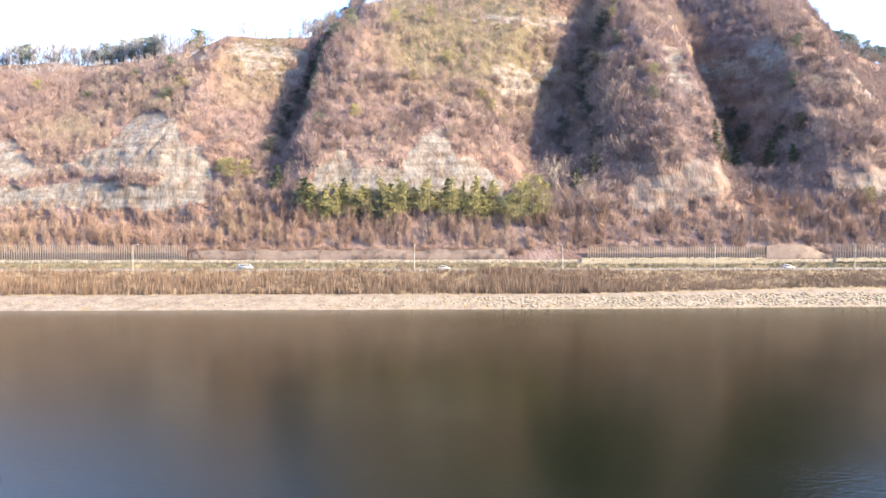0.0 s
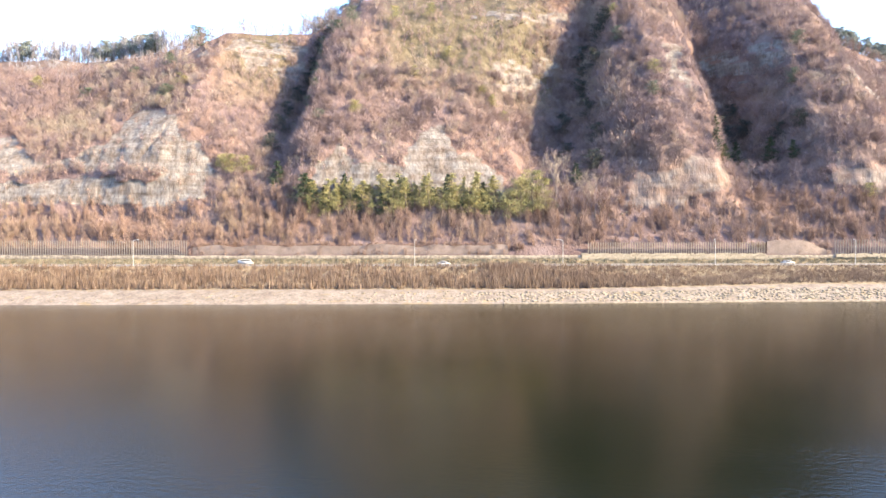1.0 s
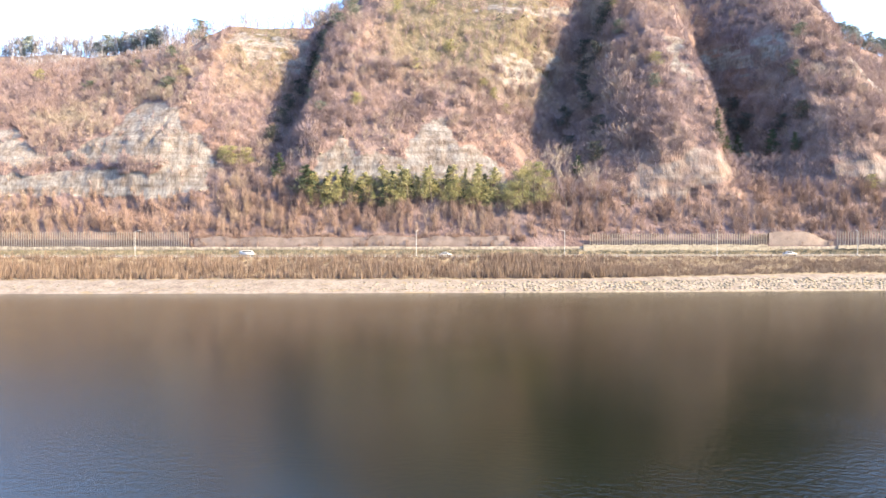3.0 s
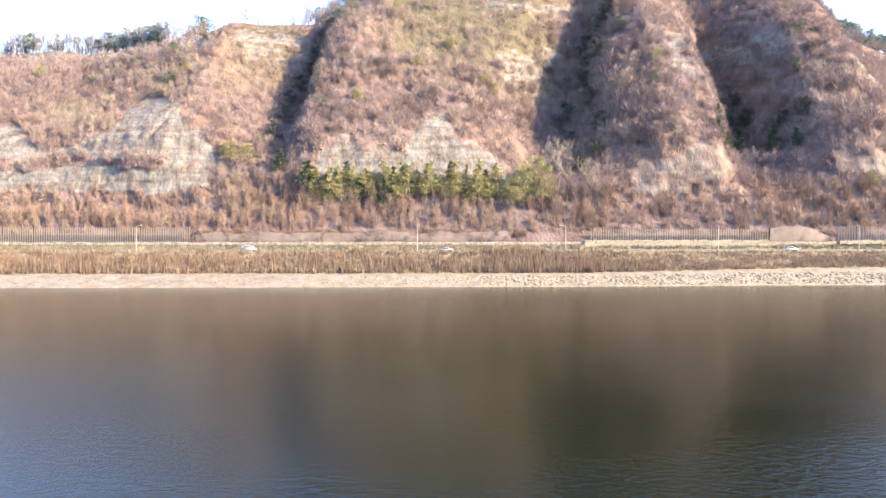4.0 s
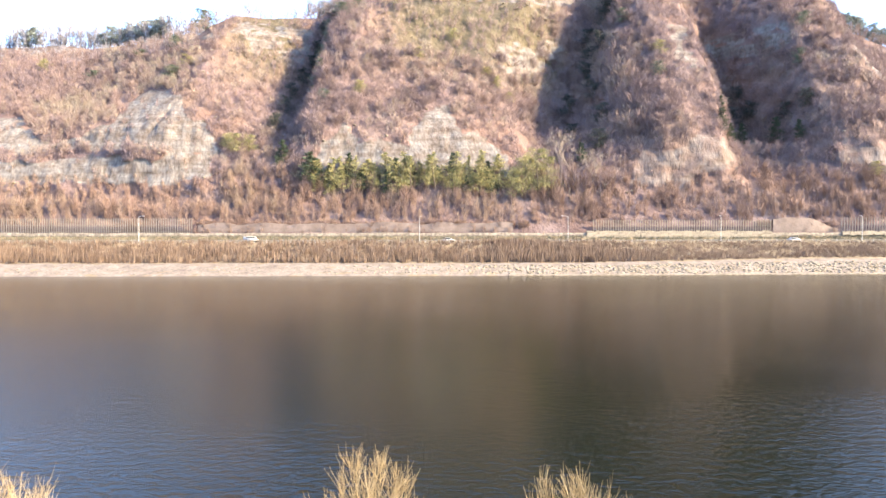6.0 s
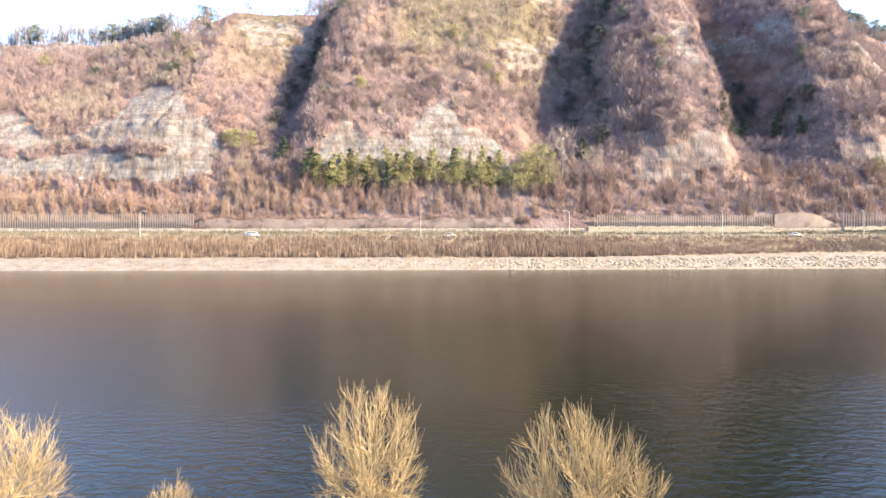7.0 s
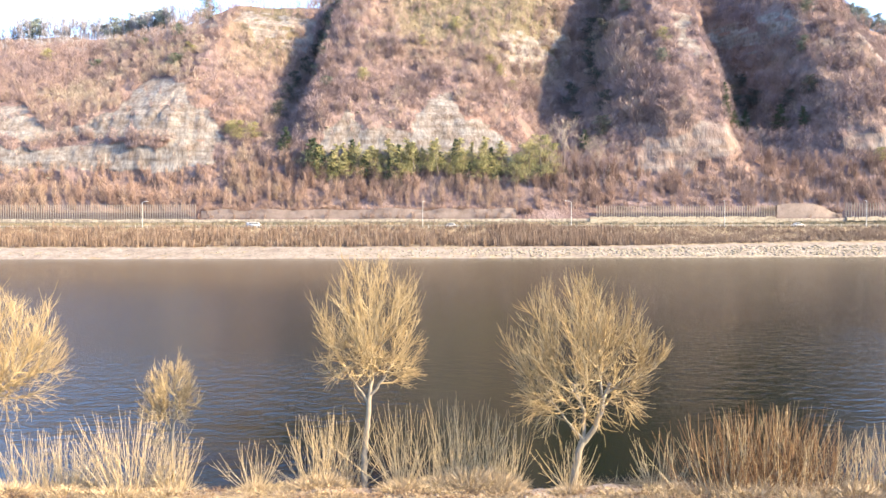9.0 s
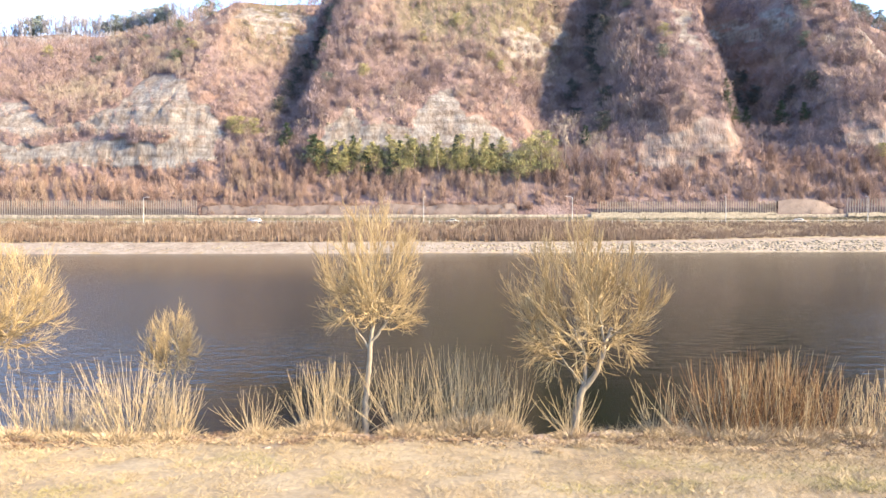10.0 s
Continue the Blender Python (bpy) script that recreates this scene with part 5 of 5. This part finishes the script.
def osier(x, y, stems, height, spread, fan, mat, label, seed, lean=0.0):
    """A clump of upright shoots from one stool, with a skirt of dead grass."""
    rg = np.random.default_rng(seed)
    z = float(ground_z(x, y))
    ob = thing("osier_clump", label, "shrub", "osier clumps on the near bank", place=(x, y, max(z, -0.05)))
    for _ in range(int(stems * (1.3 if mat is OSIER else 1.75))):
        bx, by = rg.normal(0, spread, 2) * (1, 0.4)
        h = height * (0.35 + 0.75 * rg.uniform() ** 0.8)
        st = part("stem", STEMS[(OSIER if rg.uniform() < 0.3 else mat).name][rg.integers(0, 24)], ob, at=(bx, by, -0.03))
        tilt = (bx * fan * 1.4 + rg.normal(0, 0.3 + 0.06 * fan) + lean) / h
        st.rotation_euler = (-(by * fan * 0.5 + rg.normal(0, 0.08)), abs(tilt), rg.normal(0, 0.3) + (math.pi if tilt < 0 else 0))
        st.scale = (1.2, 1.2, h)
    m = stems * 18
    b0 = np.stack([rg.normal(0, spread * 1.35, m), rg.normal(-0.1, 0.22, m), np.full(m, -0.05)], -1)
    tp = b0 + np.stack([rg.normal(0, 0.12, m), rg.normal(-0.05, 0.12, m), rg.uniform(0.1, 0.62, m) * rg.uniform(0.3, 1, m)], -1)
    v, f = blades(b0, tp, rg.uniform(0.004, 0.010, m), rg)
    part("dead_grass", mesh_of("osier_grass", v, f, DRY, tint=np.repeat(rg.uniform(0.2, 0.85, m), 3)), ob, "straw-coloured dead grass at the foot", kind="stuff")


TAN, RUSSET = "clump of upright tan osier shoots at the water's edge", "dense russet osier clump at the water's edge"
osier(-9.9, 17.3, 85, 1.5, 0.55, 0.3, OSIER, TAN, 31)
osier(-8.9, 17.4, 60, 1.3, 0.35, 0.4, OSIER, TAN, 32)
osier(-7.5, 16.9, 80, 2.05, 0.30, 1.9, OSIER, "wide fan of tan osier shoots beside a small willow", 33)
osier(-6.6, 17.0, 75, 1.4, 0.22, 1.1, OSIER, TAN, 34)
osier(-4.55, 17.0, 30, 1.15, 0.10, 2.2, OSIER, "small fan of tan osier shoots", 35)
osier(-3.1, 17.2, 55, 1.65, 0.22, 1.2, OSIER, TAN, 36)
osier(-2.5, 17.4, 45, 1.95, 0.20, 1.6, OSIER, "osier shoots round the foot of a willow", 37)
osier(-1.1, 17.1, 44, 2.0, 0.13, 2.6, OSIER, "wide fan of tan osier shoots beside a slim willow", 38, -0.1)
osier(-0.4, 17.15, 24, 1.95, 0.12, 1.6, OSIER, TAN, 48)
osier(0.2, 17.2, 48, 2.15, 0.16, 1.4, OSIER, TAN, 39)
osier(0.75, 17.25, 24, 1.9, 0.14, 1.2, OSIER, TAN, 49)
osier(1.3, 17.3, 38, 1.85, 0.2, 0.9, OSIER, TAN, 40)
osier(2.95, 16.9, 26, 1.25, 0.12, 2.6, OSIER, "osier shoots round the foot of a forked willow", 41)
osier(5.1, 17.1, 26, 1.35, 0.25, 0.8, OSIER, TAN, 42)
osier(6.4, 16.7, 105, 1.75, 0.42, 0.75, RED_OSIER, RUSSET, 43, -0.1)
osier(7.5, 16.8, 135, 2.0, 0.45, 0.6, RED_OSIER, RUSSET, 44)
osier(8.6, 16.8, 75, 1.6, 0.42, 0.6, RED_OSIER, RUSSET, 45)
osier(9.8, 16.9, 60, 1.55, 0.45, 0.3, OSIER, TAN, 46)
osier(11.0, 17.0, 60, 1.5, 0.45, 0.3, OSIER, TAN, 47)


# ---- near bank: grass ----
def tuft(rg, m=16):
    b0 = np.stack([rg.normal(0, 0.07, m), rg.normal(0, 0.07, m), np.full(m, -0.03)], -1)
    tp = b0 + np.stack([rg.normal(0, 0.13, m), rg.normal(0, 0.13, m), rg.uniform(0.03, 0.17, m)], -1)
    v, f = blades(b0, tp, rg.uniform(0.0025, 0.006, m), rg)
    return v, f, np.repeat(rg.normal(0, 0.12, m), 3)


tufts = [tuft(rng) for _ in range(10)]
n = 21000
sx, sy = rng.uniform(-13, 13, n), rng.uniform(9.5, 17.4, n)
z = ground_z(sx, sy)
bare = fbm(sx / 1.3, sy / 0.8, 111, 3)
size_up = 1 + 0.8 * step(15.6, 16.6, sy) + 0.25 * step(2, 6, sx)
keep = (z > 0.05) & (bare + 0.25 + 0.3 * step(2, 6, sx) > step(15.8, 16.6, sy) * 0.45)
sx, sy, z, size_up = sx[keep], sy[keep], z[keep], size_up[keep]
n = len(sx)
size = size_up * np.clip(0.58 + 0.4 * fbm(sx / 1.0, sy / 0.7, 113) + rng.normal(0, 0.2, n), 0.3, 1.8)
tone = np.clip(0.45 + 0.22 * fbm(sx / 1.5, sy / 0.9, 117) + rng.normal(0, 0.09, n) + 0.5 * (fbm(sx / 2.0, sy / 0.7, 119, 2) > 0.3) * (sy < 15.0), 0, 1)
tone = np.clip(tone - 0.32 * step(2.0, 7.0, sx) * step(13.5, 15.5, sy) - 0.3 * step(15.6, 16.4, sy) * (0.4 + fbm(sx / 0.7, sy / 0.5, 123)), 0, 1)
v, f, t = scatter(tufts, np.stack([sx, sy, z], -1), rng.uniform(0, 6.28, n), np.stack([size, size], -1), tone)
thing("dry_grass", "short straw-coloured winter grass with green patches", "grass", kind="stuff", data=mesh_of("dry_grass", v, f, STRAW, tint=t))

n = 5000
sx, sy = rng.uniform(-32, 32, n), rng.uniform(-16, 17.2, n)
keep = (np.abs(sx) > 12.5) | (sy < 9.7)
sx, sy = sx[keep], sy[keep]
z = ground_z(sx, sy)
n = len(sx)
size = np.clip(1.5 + 0.7 * fbm(sx / 2.0, sy / 2.0, 131) + rng.normal(0, 0.3, n), 0.6, 3.0)
v, f, t = scatter(tufts, np.stack([sx, sy, z], -1), rng.uniform(0, 6.28, n), np.stack([size, size * 0.8], -1), np.clip(0.45 + 0.25 * fbm(sx / 2.5, sy / 2.5, 133) + rng.normal(0, 0.09, n), 0, 1))
thing("meadow_grass", "sparse straw-coloured grass of the meadow behind", "grass", kind="stuff", data=mesh_of("meadow_grass", v, f, STRAW, tint=t))

clods = [stone_proto(rng) for _ in range(6)]
n = 2600
sx, sy = rng.uniform(-12, 12, n), 16.5 + rng.normal(0, 0.5, n)
z = ground_z(sx, sy)
keep = (z > -0.02) & (fbm(sx / 0.8, sy / 0.8, 121, 2) > -0.1)
sx, sy, z = sx[keep], sy[keep], z[keep]
n = len(sx)
size = 0.03 + 0.10 * rng.uniform(0, 1, n) ** 2
v, f, t = scatter(clods, np.stack([sx, sy, z], -1), rng.uniform(0, 6.28, n), np.stack([size * 1.3, size], -1), rng.uniform(0, 0.8, n))
thing("earth_clods", "brown clods and stones along the near water's edge", "clods", kind="stuff", data=mesh_of("earth_clods", v, f, EARTH))


def tussock(x, y, wide, tall, seed, m=620, tone=0.4, brown=False):
    """A dome of drooping dead grass."""
    rg = np.random.default_rng(seed)
    an, q = rg.uniform(0, 6.28, m), np.sqrt(rg.uniform(0, 1, m))
    b0 = np.stack([wide * q * np.cos(an), 0.6 * wide * q * np.sin(an), tall * 0.55 * (1 - q * q) - 0.03], -1)
    tp = b0 + np.stack([0.5 * wide * q * np.cos(an) + rg.normal(0, 0.05, m), 0.35 * wide * q * np.sin(an) + rg.normal(0, 0.05, m), tall * rg.uniform(-0.15, 0.55, m)], -1)
    tp[:, 2] = np.maximum(tp[:, 2], 0.0)
    v, f = blades(b0, tp, rg.uniform(0.004, 0.009, m), rg)
    thing("grass_tussock", "brown tussock of dead grass on the near bank" if brown else "straw-coloured tussock of dead grass on the near bank", "grass tussock", "tussocks on the near bank", place=(x, y, max(0.0, float(ground_z(x, y)))),
          data=mesh_of("grass_tussock", v, f, LEAF if brown else DRY, tint=np.repeat(np.clip(rg.normal(tone, 0.2, m), 0, 0.75), 3)))


for k, (x, y, wide, tall) in enumerate(((-3.2, 16.75, 0.42, 0.34), (0.55, 16.9, 0.8, 0.75), (-0.2, 16.85, 0.6, 0.45), (1.2, 16.95, 0.6, 0.55), (-1.0, 16.8, 0.5, 0.4), (-2.9, 16.9, 0.5, 0.42), (7.2, 16.5, 0.7, 0.4), (8.4, 16.5, 0.6, 0.4), (1.35, 16.7, 0.35, 0.3), (-7.6, 16.4, 0.6, 0.4), (-6.5, 16.5, 0.4, 0.3), (-10.2, 16.6, 0.6, 0.4), (-8.9, 16.7, 0.45, 0.35),
                                        (5.2, 16.5, 0.45, 0.35), (6.6, 16.2, 0.55, 0.4), (7.8, 16.1, 0.5, 0.4), (9.3, 16.3, 0.6, 0.45), (10.6, 16.4, 0.5, 0.4), (2.7, 16.55, 0.35, 0.25), (-1.2, 16.6, 0.4, 0.3), (-4.5, 16.75, 0.3, 0.25))):
    tussock(x, y, wide, tall, 60 + k, 900, 0.5)

tuss_rng = random.Random(77)
for k in range(150):
    x = -11.5 + 23 * (k + tuss_rng.uniform(0, 1)) / 150
    y = tuss_rng.uniform(15.0, 16.75) if x > 2 else tuss_rng.uniform(15.6, 16.8)
    tussock(x, y, tuss_rng.uniform(0.12, 0.32), tuss_rng.uniform(0.1, 0.28), 200 + k, 150, tuss_rng.uniform(0.1, 0.5), tuss_rng.random() < 0.25)

# bare mud where the meadow breaks off above the water
mx, mv = np.linspace(-14, 14, 281), np.linspace(0, 1, 12)
X, T = np.meshgrid(mx, mv)
Y = 16.4 + 0.5 * fbm(X / 1.1, 0.4, 151, 3) + T * 1.7
V = np.stack([X, Y, ground_z(X, Y) + 0.012 + 0.035 * np.abs(fbm(X / 0.25, Y / 0.2, 153, 3)) * np.minimum(1, T * 4) - 0.03 * (T < 0.01)], -1).reshape(-1, 3)
thing("bank_mud", "bare brown mud along the edge of the near bank", "mud", kind="structure", data=mesh_of("bank_mud", V, grid_faces(12, 281), EARTH, True))

n = 9000
lx, ly = rng.uniform(-12, 12, n), 16.3 + rng.normal(0, 0.5, n)
lz = ground_z(lx, ly)
keep = (lz > 0.0) & (fbm(lx / 0.5, ly / 0.35, 161, 2) > -0.05) & (rng.uniform(0, 1, n) < 0.35 + 0.65 * step(2, 6, lx))
lx, ly, lz = lx[keep], ly[keep], lz[keep]
n = len(lx)
base = np.stack([lx, ly, lz + rng.uniform(0.01, 0.06, n)], -1)
v, f = blades(base, base + rng.normal(0, 1, (n, 3)) * (0.05, 0.05, 0.025), rng.uniform(0.01, 0.028, n), rng)
thing("leaf_litter", "dead brown leaves caught in the grass at the water's edge", "leaves", kind="stuff", data=mesh_of("leaf_litter", v, f, LEAF, tint=np.repeat(rng.uniform(0, 1, n), 3)))

slab = bmesh.new()
bmesh.ops.create_icosphere(slab, subdivisions=2, radius=0.2, matrix=Matrix.Diagonal((1.3, 0.9, 0.4, 1)))
for vert in slab.verts:
    vert.co += Vector((0.03 * noise.noise(vert.co * 6), 0.03 * noise.noise(vert.co * 6 + Vector((5, 0, 0))), 0.02 * noise.noise(vert.co * 9)))
thing("flat_stone", "pale flat stone lying on the near bank", "stone", place=(4.35, 16.1, 0.14), data=bm_mesh("flat_stone", slab, CONCRETE, True))
